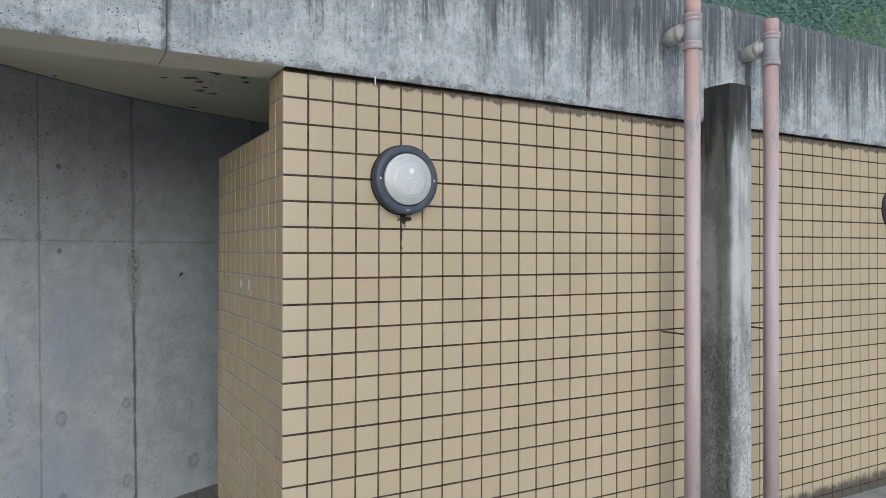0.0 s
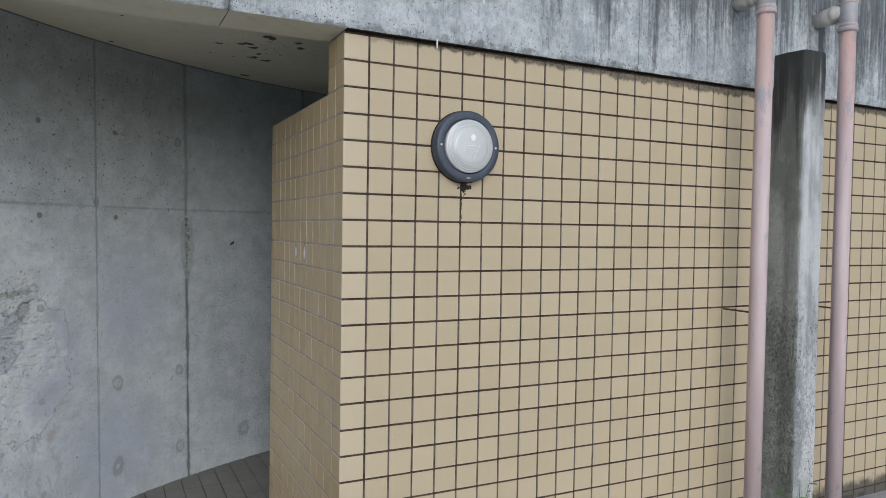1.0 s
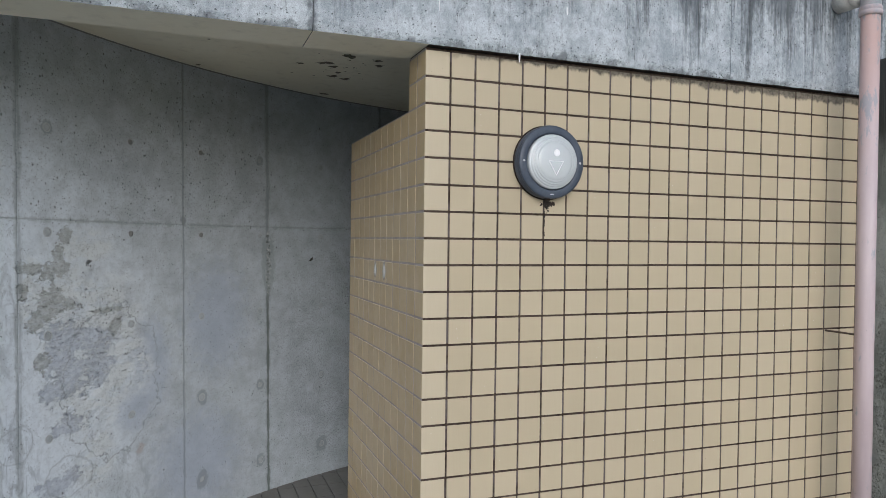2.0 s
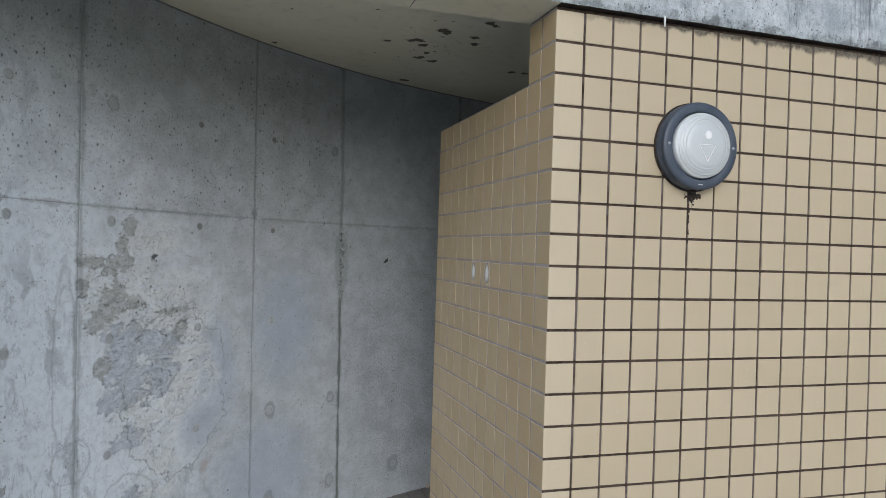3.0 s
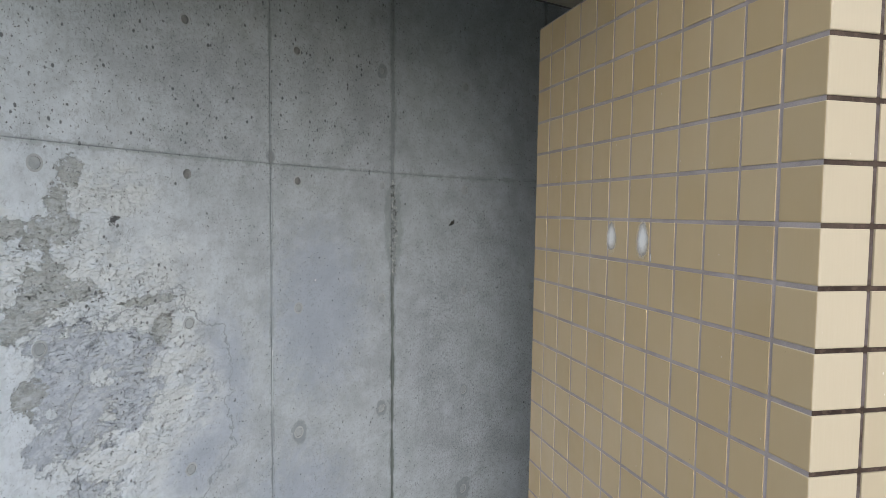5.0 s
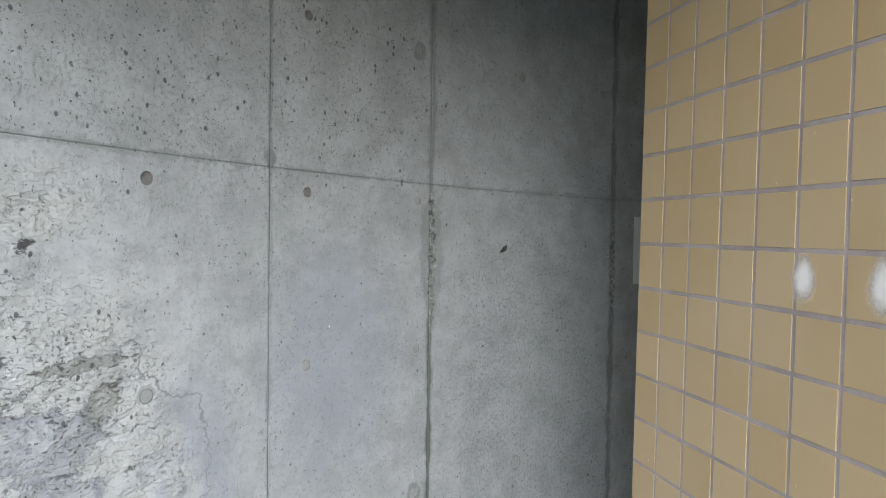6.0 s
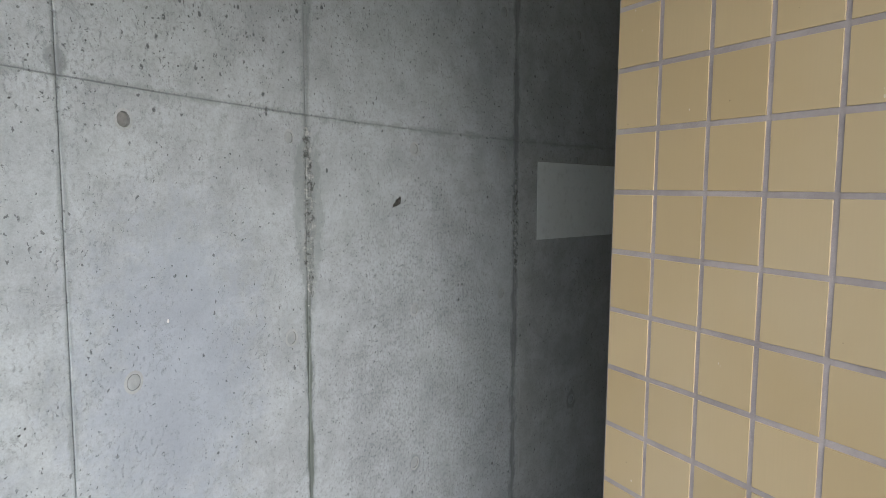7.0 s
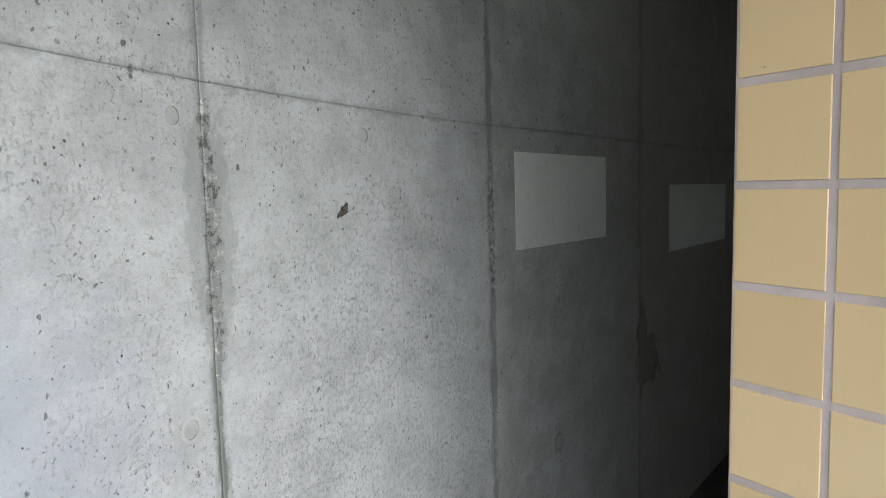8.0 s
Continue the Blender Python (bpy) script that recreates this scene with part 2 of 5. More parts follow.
    base = k.mix(mul(mul(scuff, sub(1.0, bloom_light)), 0.45), base, (0.235, 0.25, 0.25))
    base = k.mix(mul(pin, 0.70), base, (0.10, 0.104, 0.106))
    # faint grey scribbles where the cement skin has crazed
    hair = k.calc("ABSOLUTE", sub(k.noise(k.coords("uv", (1.0, 0.8, 1)), 26, 7, 0.7, 0.6), 0.5))
    hair = mul(k.span(hair, 0.004, 0.022, 1.0, 0.0), k.span(add(k.noise(uv, 13, 5, 0.72), mul(bloom_light, 0.03)), 0.545, 0.60))
    base = k.mix(mul(hair, 0.42), base, (0.24, 0.255, 0.26))
    # wider blowholes peppering the upper lift and the rim of the lost skin
    zone = k.calc("MAXIMUM", mul(k.span(ax[1], 1.52, 1.64, 0.0, 0.13), k.span(add(ax[0], mul(sub(wob, 0.5), 0.8)), 0.35, 0.75, 1.0, 0.0)), k.span(blob(k, uv, -0.52, 1.22, 0.20, 0.26, 0.8, wob), 0.5, 1.1, 0.11, 0.0))
    peck = mul(k.span(k.cells(k.mapped(puv, (1.15, 0.85, 1)), 30), 0.10, 0.18, 1.0, 0.0), k.span(add(k.noise(uv, 12, 5, 0.72), zone), 0.575, 0.60))
    base = k.mix(mul(peck, 0.8), base, (0.085, 0.09, 0.092))
    base = k.mix(mul(hole, 0.86), base, (0.05, 0.052, 0.05))
    # damp dirt along the formwork joints, ragged where the mortar has leaked
    seam = k.noise(k.coords("uv", (1, 0.35, 1)), 24, 8, 0.72)
    for s, w, c in ((0.587, 0.020, 0.5), (-0.915, 0.024, 0.45), (1.47, 0.020, 0.72), (2.48, 0.03, 0.7), (0.005, 0.010, 0.5)):
        d = add(k.calc("ABSOLUTE", sub(ax[0], s)), mul(sub(seam, 0.5), w * 3.2))
        base = k.mix(k.span(d, w * 0.2, w, c, 0.0), base, (0.20, 0.218, 0.214))
    low = mul(k.span(ax[1], 1.0, 1.35, 1.0, 0.0), k.span(add(k.calc("ABSOLUTE", sub(ax[0], 0.587)), mul(sub(seam, 0.5), 0.035)), 0.004, 0.010, 0.85, 0.0))
    base = k.mix(low, base, (0.15, 0.172, 0.148))
    halo = k.span(blob(k, uv, 0.591, 1.36, 0.055, 0.20, 2.4, k.noise(k.coords("uv", (1, 0.5, 1)), 22, 9, 0.72)), 0.72, 0.98, 0.85, 0.0)
    base = k.mix(mul(halo, k.span(mid, 0.35, 0.6, 1.0, 0.6)), base, (0.345, 0.37, 0.365))
    core = k.span(blob(k, uv, 0.592, 1.32, 0.021, 0.23, 3.0, k.noise(uv, 20, 7, 0.72)), 0.7, 1.0, 1.0, 0.0)
    lumps = k.noise(puv, 62, 7, 0.74)
    crumb = mul(core, k.span(add(lumps, k.span(ax[1], 1.30, 1.46, 0.0, 0.02)), 0.54, 0.58))
    pale = mul(core, k.span(lumps, 0.38, 0.47, 1.0, 0.0))
    base = k.mix(mul(core, 0.22), base, (0.40, 0.405, 0.37))
    base = k.mix(mul(pale, 0.85), base, (0.70, 0.705, 0.67))
    base = k.mix(mul(crumb, 0.82), base, (0.105, 0.11, 0.103))
    # crumbled mortar in the next joint along
    worn_joint = k.span(blob(k, uv, 1.474, 1.30, 0.016, 0.20, 3.0, k.noise(uv, 24, 7, 0.72)), 0.7, 1.0, 1.0, 0.0)
    base = k.mix(mul(worn_joint, k.span(lumps, 0.40, 0.47, 0.7, 0.0)), base, (0.62, 0.635, 0.62))
    base = k.mix(mul(worn_joint, k.span(lumps, 0.52, 0.57, 0.0, 0.8)), base, (0.11, 0.114, 0.108))
    d = add(k.calc("ABSOLUTE", sub(ax[1], LINE)), mul(sub(k.noise(uv, 14, 8, 0.72), 0.5), 0.08))
    base = k.mix(k.span(d, 0.001, 0.012, 0.42, 0.0), base, (0.27, 0.288, 0.284))
    # damp halos round some tie holes
    for s, z, r in ((0.122, 0.628, 0.040), (0.53, 0.628, 0.030), (0.99, 0.181, 0.05), (0.122, 0.181, 0.045), (0.99, 0.628, 0.026), (1.825, 0.628, 0.034), (-0.77, 1.947, 0.03), (0.53, 0.181, 0.035), (0.53, 1.947, 0.028), (0.005, 1.583, 0.022)):
        ring = k.span(blob(k, uv, s, z, r, r * 1.25, 1.6, k.noise(uv, 24, 7, 0.7)), 0.70, 1.0, 0.6, 0.0)
        base = k.mix(ring, base, (0.25, 0.267, 0.268))
    # rusty smear low on the wall
    base = k.mix(k.span(blob(k, uv, -0.27, 0.45, 0.03, 0.04, 2.2, k.noise(uv, 40, 4)), 0.3, 0.9, 0.35, 0.0), base, (0.42, 0.27, 0.20))
    # mud blot beside the far joint
    d = blob(k, uv, 2.56, 0.72, 0.11, 0.09, 3.2, k.noise(uv, 9, 9, 0.72))
    d = k.calc("MINIMUM", d, blob(k, uv, 2.50, 0.80, 0.045, 0.15, 3.0, k.noise(uv, 11, 9, 0.74)))
    base = k.mix(k.span(d, 0.6, 1.05, 0.75, 0.0), base, (0.20, 0.19, 0.155))
    base = k.mix(mul(mul(line(d, 0.92, 0.30), 0.9), k.span(mid, 0.35, 0.55, 0.3, 1.0)), base, (0.06, 0.058, 0.048))
    # towards its inner end the wall is darker and browner
    inner_end = k.calc("MAXIMUM", k.span(add(ax[0], mul(sub(mid, 0.5), 0.5)), 1.3, 1.65, 0.0, 0.75), mul(k.span(add(ax[0], mul(sub(seam, 0.5), 0.03)), 1.455, 1.50), k.span(ax[1], 1.50, 1.60, 1.0, 0.6)))
    base = k.mix(mul(inner_end, k.span(mid, 0.3, 0.65, 1.0, 0.75)), base, (0.97, 0.94, 0.89), "MULTIPLY")
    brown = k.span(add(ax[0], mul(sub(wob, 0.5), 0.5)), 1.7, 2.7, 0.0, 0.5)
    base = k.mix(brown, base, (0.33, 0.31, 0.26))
    trickle = mul(k.span(k.noise(k.coords("uv", (1, 0.06, 1)), 60, 3, 0.6), 0.62, 0.68, 0.0, 0.45), mul(inner_end, k.span(ax[1], 0.75, 0.95, 1.0, 0.0)))
    base = k.mix(trickle, base, (0.62, 0.62, 0.60))
    base = k.mix(1.0, base, (0.90, 0.93, 0.97), "MULTIPLY")
    h = add(mul(fine, 0.5), mul(k.calc("MAXIMUM", hole, pin), -1.0))
    h = add(h, mul(scuff, -0.6))
    n1 = k.bump(h, 0.6, 0.0028)
    steps = add(k.span(swell, 0.43, 0.47, -0.10, 0.10), k.span(swell, 0.53, 0.57, -0.08, 0.08))
    plates = add(mul(worn, add(add(mul(sub(swell, 0.5), 0.9), mul(sub(chip, 0.5), 0.10)), add(mul(steps, 0.5), mul(add(crease, chips), -0.25)))), mul(lost, -0.10))
    n2 = k.bump(plates, 1.0, 0.012, n1)
    n3 = k.bump(mul(core, sub(0.5, lumps)), 0.8, 0.012, n2)
    k.done(base, None, n3)
    return m


def concrete_weathered(name, white=0.5):
    """Outdoor concrete with rain streaks, black algae and pores."""
    m = material(name, 0.9, spec=0.25)
    k = Net(m)
    mul, add, sub = (lambda a, b: k.calc("MULTIPLY", a, b)), (lambda a, b: k.calc("ADD", a, b)), (lambda a, b: k.calc("SUBTRACT", a, b))
    pos = k.coords("pos")
    ax = k.axes(pos)

    def line(v, at, half):
        return mul(k.span(v, at - half, at), k.span(v, at, at + half, 1.0, 0.0))

    mid = k.noise(pos, 7, 9, 0.74)
    fine = k.noise(k.coords("pos", (1, 1, 0.6)), 60, 7, 0.76)
    grit = k.noise(pos, 230, 3, 0.65)
    broad = k.noise(k.coords("pos", (1, 1, 0.05)), 7, 4, 0.6)
    thin = k.noise(k.coords("pos", (1, 1, 0.04)), 34, 5, 0.70)
    hair = k.noise(k.coords("pos", (1, 1, 0.05), (3, 0, 1)), 52, 4, 0.66)
    base = k.mix(k.span(mid, 0.36, 0.64), (0.39, 0.415, 0.435), (0.66, 0.68, 0.69))
    base = k.mix(k.span(fine, 0.48, 0.60, 0.0, 0.35), base, (0.30, 0.315, 0.33))
    fall = k.span(ax[2], 2.22, 2.86)
    algae = add(add(mul(fall, 0.86), 0.07), mul(k.span(ax[0], -0.1, 2.4), 0.22))
    algae = add(algae, add(mul(sub(broad, 0.5), 2.4), add(mul(sub(thin, 0.5), 1.5), mul(sub(k.noise(k.coords("pos", (1, 1, 0.11)), 15, 8, 0.7, 0.35), 0.5), 1.5))))
    algae = add(algae, mul(sub(fine, 0.5), 0.9))
    base = k.mix(k.span(algae, 0.20, 1.02, 0.0, 0.88), base, k.mix(k.span(thin, 0.40, 0.62), (0.15, 0.16, 0.172), (0.06, 0.064, 0.068)))
    lime = mul(k.span(hair, 0.575, 0.63, 0.0, white), k.span(algae, 0.3, 1.6, 1.0, 0.55))
    lime = mul(lime, k.span(k.noise(k.coords("pos", (1, 1, 0.35)), 9, 7, 0.72), 0.42, 0.58))
    base = k.mix(lime, base, (0.70, 0.715, 0.72))
    # pale scraped lower edge with a rough grain along it
    lip = k.span(add(ax[2], mul(sub(mid, 0.5), 0.05)), 2.225, 2.262, 0.5, 0.0)
    base = k.mix(mul(lip, k.span(k.noise(k.coords("pos", (0.25, 1, 1)), 90, 5, 0.7), 0.42, 0.56)), base, (0.62, 0.635, 0.645))
    pw = k.n.new("ShaderNodeVectorMath")
    pw.operation = "MULTIPLY_ADD"
    pn = k.n.new("ShaderNodeTexNoise")
    pn.inputs["Scale"].default_value, pn.inputs["Detail"].default_value = 80, 3
    k.link(pos, pn.inputs["Vector"])
    k.link(pn.outputs["Color"], pw.inputs[0])
    pw.inputs[1].default_value = (0.015, 0.015, 0.015)
    k.link(pos, pw.inputs[2])
    some = k.noise(pos, 12, 5, 0.7)
    rim = k.span(add(ax[2], mul(sub(mid, 0.5), 0.06)), 2.212, 2.255, 0.09, 0.0)
    pit = mul(k.span(k.cells(pw.outputs[0], 66), 0.14, 0.19, 1.0, 0.0), k.span(add(some, rim), 0.475, 0.49))
    speck = mul(k.span(k.noise(k.coords("pos", (1, 1, 0.8)), 105, 4, 0.66), 0.61, 0.64), k.span(add(k.noise(pos, 16, 4, 0.7), rim), 0.47, 0.50))
    seam = add(k.calc("ABSOLUTE", add(ax[0], 0.42)), mul(sub(k.noise(pos, 16, 8, 0.75), 0.5), 0.10))
    base = k.mix(k.span(seam, 0.0, 0.03, 0.75, 0.0), base, (0.11, 0.115, 0.12))
    grime = mul(k.span(add(ax[2], mul(sub(k.noise(pos, 18, 9, 0.76), 0.5), 0.16)), 2.214, 2.236, 1.0, 0.0), k.span(k.noise(pos, 5, 5, 0.7), 0.42, 0.56))
    base = k.mix(mul(grime, 0.7), base, (0.10, 0.105, 0.105))
    base = k.mix(mul(speck, 0.7), base, (0.11, 0.112, 0.115))
    base = k.mix(mul(pit, 0.9), base, (0.045, 0.046, 0.046))
    base = k.mix(k.span(grit, 0.38, 0.56, 0.32, 0.0), base, (0.17, 0.18, 0.188))
    base = k.mix(1.0, base, (0.965, 1.0, 1.02), "MULTIPLY")
    h = add(mul(fine, 0.8), mul(k.calc("MAXIMUM", pit, mul(speck, 0.6)), -1.0))
    k.done(base, None, k.bump(h, 0.9, 0.006))
    return m


def concrete_pier():
    """Concrete of the pier: a greenish pitted flank with side shade in its colour, a pale front with chalky patches, a
    blackened top.
    """
    m = material("algae_streaked_concrete", 0.92, spec=0.2)
    k = Net(m)
    mul, add, sub = (lambda a, b: k.calc("MULTIPLY", a, b)), (lambda a, b: k.calc("ADD", a, b)), (lambda a, b: k.calc("SUBTRACT", a, b))
    pos = k.coords("pos")
    ax = k.axes(pos)
    mid = k.noise(k.coords("pos", (1, 1, 0.6)), 14, 8, 0.68)
    large = k.noise(k.coords("pos", (1, 1, 0.5)), 5, 4, 0.6)
    crust = k.noise(k.coords("pos", (1, 1, 0.75)), 72, 8, 0.72)
    run = k.noise(k.coords("pos", (1, 1, 0.045)), 26, 5, 0.62)
    grit = k.noise(pos, 190, 4, 0.7)
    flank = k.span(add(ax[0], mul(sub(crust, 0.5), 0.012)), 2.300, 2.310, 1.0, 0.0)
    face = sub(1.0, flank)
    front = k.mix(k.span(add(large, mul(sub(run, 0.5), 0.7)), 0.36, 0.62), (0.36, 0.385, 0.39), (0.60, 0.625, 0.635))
    # flank tone: greenish, and darkened in the colour for the shaded side
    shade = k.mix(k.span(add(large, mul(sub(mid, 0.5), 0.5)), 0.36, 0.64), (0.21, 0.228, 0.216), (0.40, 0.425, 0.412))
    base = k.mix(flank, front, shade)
    # a pale run beside the arris, fading downwards, and chalk low on the front
    streak = k.span(k.calc("ABSOLUTE", sub(add(ax[0], mul(sub(run, 0.5), 0.04)), 2.338)), 0.006, 0.024, 1.0, 0.0)
    streak = mul(mul(streak, face), k.span(k.calc("ABSOLUTE", sub(ax[2], 1.65)), 0.35, 0.75, 1.0, 0.0))
    base = k.mix(mul(streak, k.span(mid, 0.38, 0.6, 0.1, 0.75)), base, (0.68, 0.70, 0.705))
    low = k.span(add(ax[2], mul(sub(mid, 0.5), 0.6)), 0.65, 1.2, 1.0, 0.0)
    chalk = mul(mul(low, face), mul(k.span(add(mid, mul(sub(ax[0], 2.40), 1.0)), 0.41, 0.53), k.span(crust, 0.38, 0.50)))
    base = k.mix(mul(chalk, 0.92), base, (0.80, 0.815, 0.82))
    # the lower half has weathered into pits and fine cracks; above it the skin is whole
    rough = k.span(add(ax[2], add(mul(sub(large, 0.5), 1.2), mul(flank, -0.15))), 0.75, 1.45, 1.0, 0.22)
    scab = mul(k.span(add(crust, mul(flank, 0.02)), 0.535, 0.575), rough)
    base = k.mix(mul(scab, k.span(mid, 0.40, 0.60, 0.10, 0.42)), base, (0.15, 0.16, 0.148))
    crack = k.calc("ABSOLUTE", sub(k.noise(pos, 46, 5, 0.66, 0.4), 0.5))
    crack = mul(mul(k.span(crack, 0.004, 0.024, 1.0, 0.0), rough), mul(k.span(add(mid, mul(flank, 0.04)), 0.44, 0.54), k.span(k.noise(pos, 60, 4, 0.7), 0.46, 0.54)))
    base = k.mix(mul(crack, 0.95), base, (0.035, 0.037, 0.034))
    arris = k.span(k.calc("ABSOLUTE", sub(ax[0], 2.305)), 0.010, 0.035, 0.09, 0.0)
    pock = mul(k.span(k.cells(pos, 75), 0.12, 0.20, 1.0, 0.0), k.span(add(k.noise(pos, 16, 4, 0.7), arris), 0.53, 0.57))
    base = k.mix(mul(pock, 0.75), base, (0.06, 0.063, 0.06))
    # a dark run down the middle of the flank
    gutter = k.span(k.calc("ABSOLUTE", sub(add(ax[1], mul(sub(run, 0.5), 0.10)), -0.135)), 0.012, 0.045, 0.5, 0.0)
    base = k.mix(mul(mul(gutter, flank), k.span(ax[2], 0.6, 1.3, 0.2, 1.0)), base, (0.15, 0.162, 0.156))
    deep = mul(mul(k.span(k.noise(k.coords("pos", (1, 1, 0.6)), 75, 6, 0.74), 0.575, 0.61), k.span(add(mid, mul(flank, 0.05)), 0.46, 0.58)), rough)
    base = k.mix(mul(deep, 0.8), base, (0.045, 0.047, 0.044))
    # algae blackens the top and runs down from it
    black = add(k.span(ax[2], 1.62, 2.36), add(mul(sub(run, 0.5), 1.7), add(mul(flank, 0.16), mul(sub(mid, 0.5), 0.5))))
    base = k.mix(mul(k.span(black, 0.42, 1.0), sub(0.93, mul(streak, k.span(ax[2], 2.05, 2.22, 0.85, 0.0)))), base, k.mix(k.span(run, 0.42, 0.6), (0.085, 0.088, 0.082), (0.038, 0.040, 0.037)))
    crown = k.span(add(ax[2], add(mul(sub(run, 0.5), 0.5), mul(sub(mid, 0.5), 0.3))), 2.10, 2.34, 0.0, 0.8)
    base = k.mix(crown, base, (0.045, 0.047, 0.046))
    base = k.mix(k.span(grit, 0.38, 0.55, 0.16, 0.0), base, (0.13, 0.138, 0.135))
    h = add(mul(mul(crust, rough), 0.5), add(mul(crust, 0.2), mul(k.calc("MAXIMUM", scab, k.calc("MAXIMUM", deep, crack)), -0.7)))
    k.done(base, None, k.bump(h, 0.9, 0.008))
    return m


def tile_glaze(name="beige_glazed_tile", island=False, pale=0.0, warm=0.0, gloss=0.55):
    m = material(name, 0.5, spec=0.22 if gloss > 0.4 else 0.5)
    k = Net(m)
    pos = k.coords("pos")
    one = k.n.new("ShaderNodeNewGeometry").outputs["Random Per Island"] if island else k.rand()
    base = k.mix(one, (0.475, 0.402, 0.275), (0.520, 0.443, 0.312))
    # side copy: its warmer, dimmer light is put into the glaze colour
    if warm:
        base = k.mix(warm, base, k.mix(one, (0.485, 0.36, 0.178), (0.55, 0.42, 0.228)))
    if pale:
        base = k.mix(pale, base, (0.61, 0.535, 0.395))
    grain = k.noise(k.coords("pos", (60, 60, 3)), 5, 3, 0.6)
    base = k.mix(k.span(grain, 0.3, 0.75, 0.0, 0.10), base, (0.415, 0.335, 0.205))
    base = k.mix(k.span(k.noise(pos, 2.2, 4), 0.4, 0.7, 0.0, 0.30), base, (0.56, 0.475, 0.33))
    ax = k.axes(pos)
    # mould hanging from under the concrete band and splash dirt at the foot
    drip = k.calc("MULTIPLY", k.calc("SUBTRACT", k.noise(k.coords("pos", (1, 1, 0.45)), 17, 5, 0.62), 0.5), 0.075)
    drip = k.calc("ADD", k.calc("ADD", ax[2], drip), k.span(ax[0], 0.1, 2.0, 0.0, 0.016))
    drip = k.calc("MULTIPLY", k.span(drip, 2.176, 2.192), k.span(ax[0], 0.02, 0.25))
    base = k.mix(k.calc("MULTIPLY", drip, 0.85), base, k.mix(k.span(k.noise(pos, 45, 5, 0.7), 0.42, 0.62), (0.15, 0.132, 0.108), (0.045, 0.042, 0.037)))
    foot = k.calc("SUBTRACT", ax[2], k.calc("MULTIPLY", k.noise(pos, 9, 5, 0.7), 0.16))
    foot = k.calc("MULTIPLY", k.span(foot, -0.06, 0.0, 0.9, 0.0), k.span(ax[0], 1.8, 2.6))
    base = k.mix(foot, base, (0.07, 0.068, 0.06))
    speck = k.calc("MULTIPLY", k.span(k.cells(pos, 28), 0.02, 0.035, 1.0, 0.0), k.span(k.noise(pos, 5, 2), 0.5, 0.56))
    base = k.mix(k.calc("MULTIPLY", speck, 0.7), base, (0.15, 0.11, 0.07))
    dot = k.calc("MULTIPLY", k.span(k.cells(k.coords("pos", (1, 1, 0.6), (5, 2, 1)), 55), 0.05, 0.09, 1.0, 0.0), k.span(k.noise(pos, 11, 3), 0.56, 0.62))
    base = k.mix(k.calc("MULTIPLY", dot, 0.6), base, (0.78, 0.76, 0.70))
    h = k.calc("ADD", k.noise(pos, 14, 2), k.calc("MULTIPLY", grain, 0.12))
    k.done(base, k.span(k.noise(pos, 20, 3), 0.3, 0.7, gloss - 0.06, gloss + 0.08), k.bump(h, 0.05, 0.002))
    return m


def grout(name, a, b, upright=None):
    """Joint mortar; upright: colour of the vertical joints where less dirt has lodged."""
    m = material(name, 0.9, spec=0.2)
    k = Net(m)
    pos = k.coords("pos")
    base = k.mix(k.span(k.noise(pos, 6, 5, 0.7), 0.35, 0.65), a, b)
    if upright:
        base = k.mix(k.span(k.noise(pos, 55, 5, 0.75), 0.50, 0.58, 0.0, 0.4), base, tuple(c * 1.7 for c in b))
        f = k.calc("ABSOLUTE", k.calc("SUBTRACT", k.calc("FRACT", k.calc("MULTIPLY", k.axes(pos)[2], 1 / P)), 0.5))
        clean = k.calc("MULTIPLY", k.span(f, 0.42, 0.45, 1.0, 0.0), k.span(k.noise(pos, 7, 6, 0.72), 0.40, 0.58))
        base = k.mix(k.calc("MULTIPLY", clean, 0.7), base, upright)
    k.done(base, None, k.bump(k.noise(pos, 180, 3), 0.5, 0.002))
    return m


def speckled(name, a, b, scale=8.0, rough=0.8, bump=0.3, spec=0.4, metal=0.0, stretch=(1, 1, 1)):
    """A two-tone surface with a coarse and a fine variation."""
    m = material(name, rough, metal, spec=spec)
    k = Net(m)
    pos = k.coords("pos", stretch)
    base = k.mix(k.span(k.noise(pos, scale, 6, 0.65), 0.3, 0.7), a, b)
    base = k.mix(k.span(k.noise(pos, scale * 9, 3), 0.5, 0.8, 0.0, 0.25), base, tuple(c * 0.5 for c in a))
    k.done(base, k.span(k.noise(pos, scale * 2, 3), 0.3, 0.7, max(rough - 0.08, 0.02), min(rough + 0.08, 1)), k.bump(k.noise(pos, scale * 12, 4), bump, 0.002))
    return m


CONCRETE = concrete_inside()
WEATHERED = concrete_weathered("weathered_concrete")
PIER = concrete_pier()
GLAZE = tile_glaze()
GLAZE_FAR = tile_glaze("beige_glazed_tile_joined", True)
# same tile as the front, toned for the light on the passage side
GLAZE_SIDE = tile_glaze("beige_glazed_tile_side_light", False, 0.0, 0.8, 0.35)
GLAZE_CORNER = tile_glaze("beige_corner_tile", False, 0.45)
GROUT_DARK = grout("dirty_brown_grout", (0.036, 0.024, 0.018), (0.088, 0.064, 0.050), (0.185, 0.155, 0.152))
GROUT_PALE = grout("lilac_grey_grout", (0.34, 0.305, 0.30), (0.44, 0.395, 0.39))
SOFFIT_PAINT = speckled("cream_soffit_paint", (0.80, 0.75, 0.585), (0.86, 0.82, 0.665), 2.0, 0.75, 0.15)
PALE_BOUNCE = speckled("pale_bounce_surface", (0.68, 0.68, 0.66), (0.76, 0.76, 0.74), 3.0)
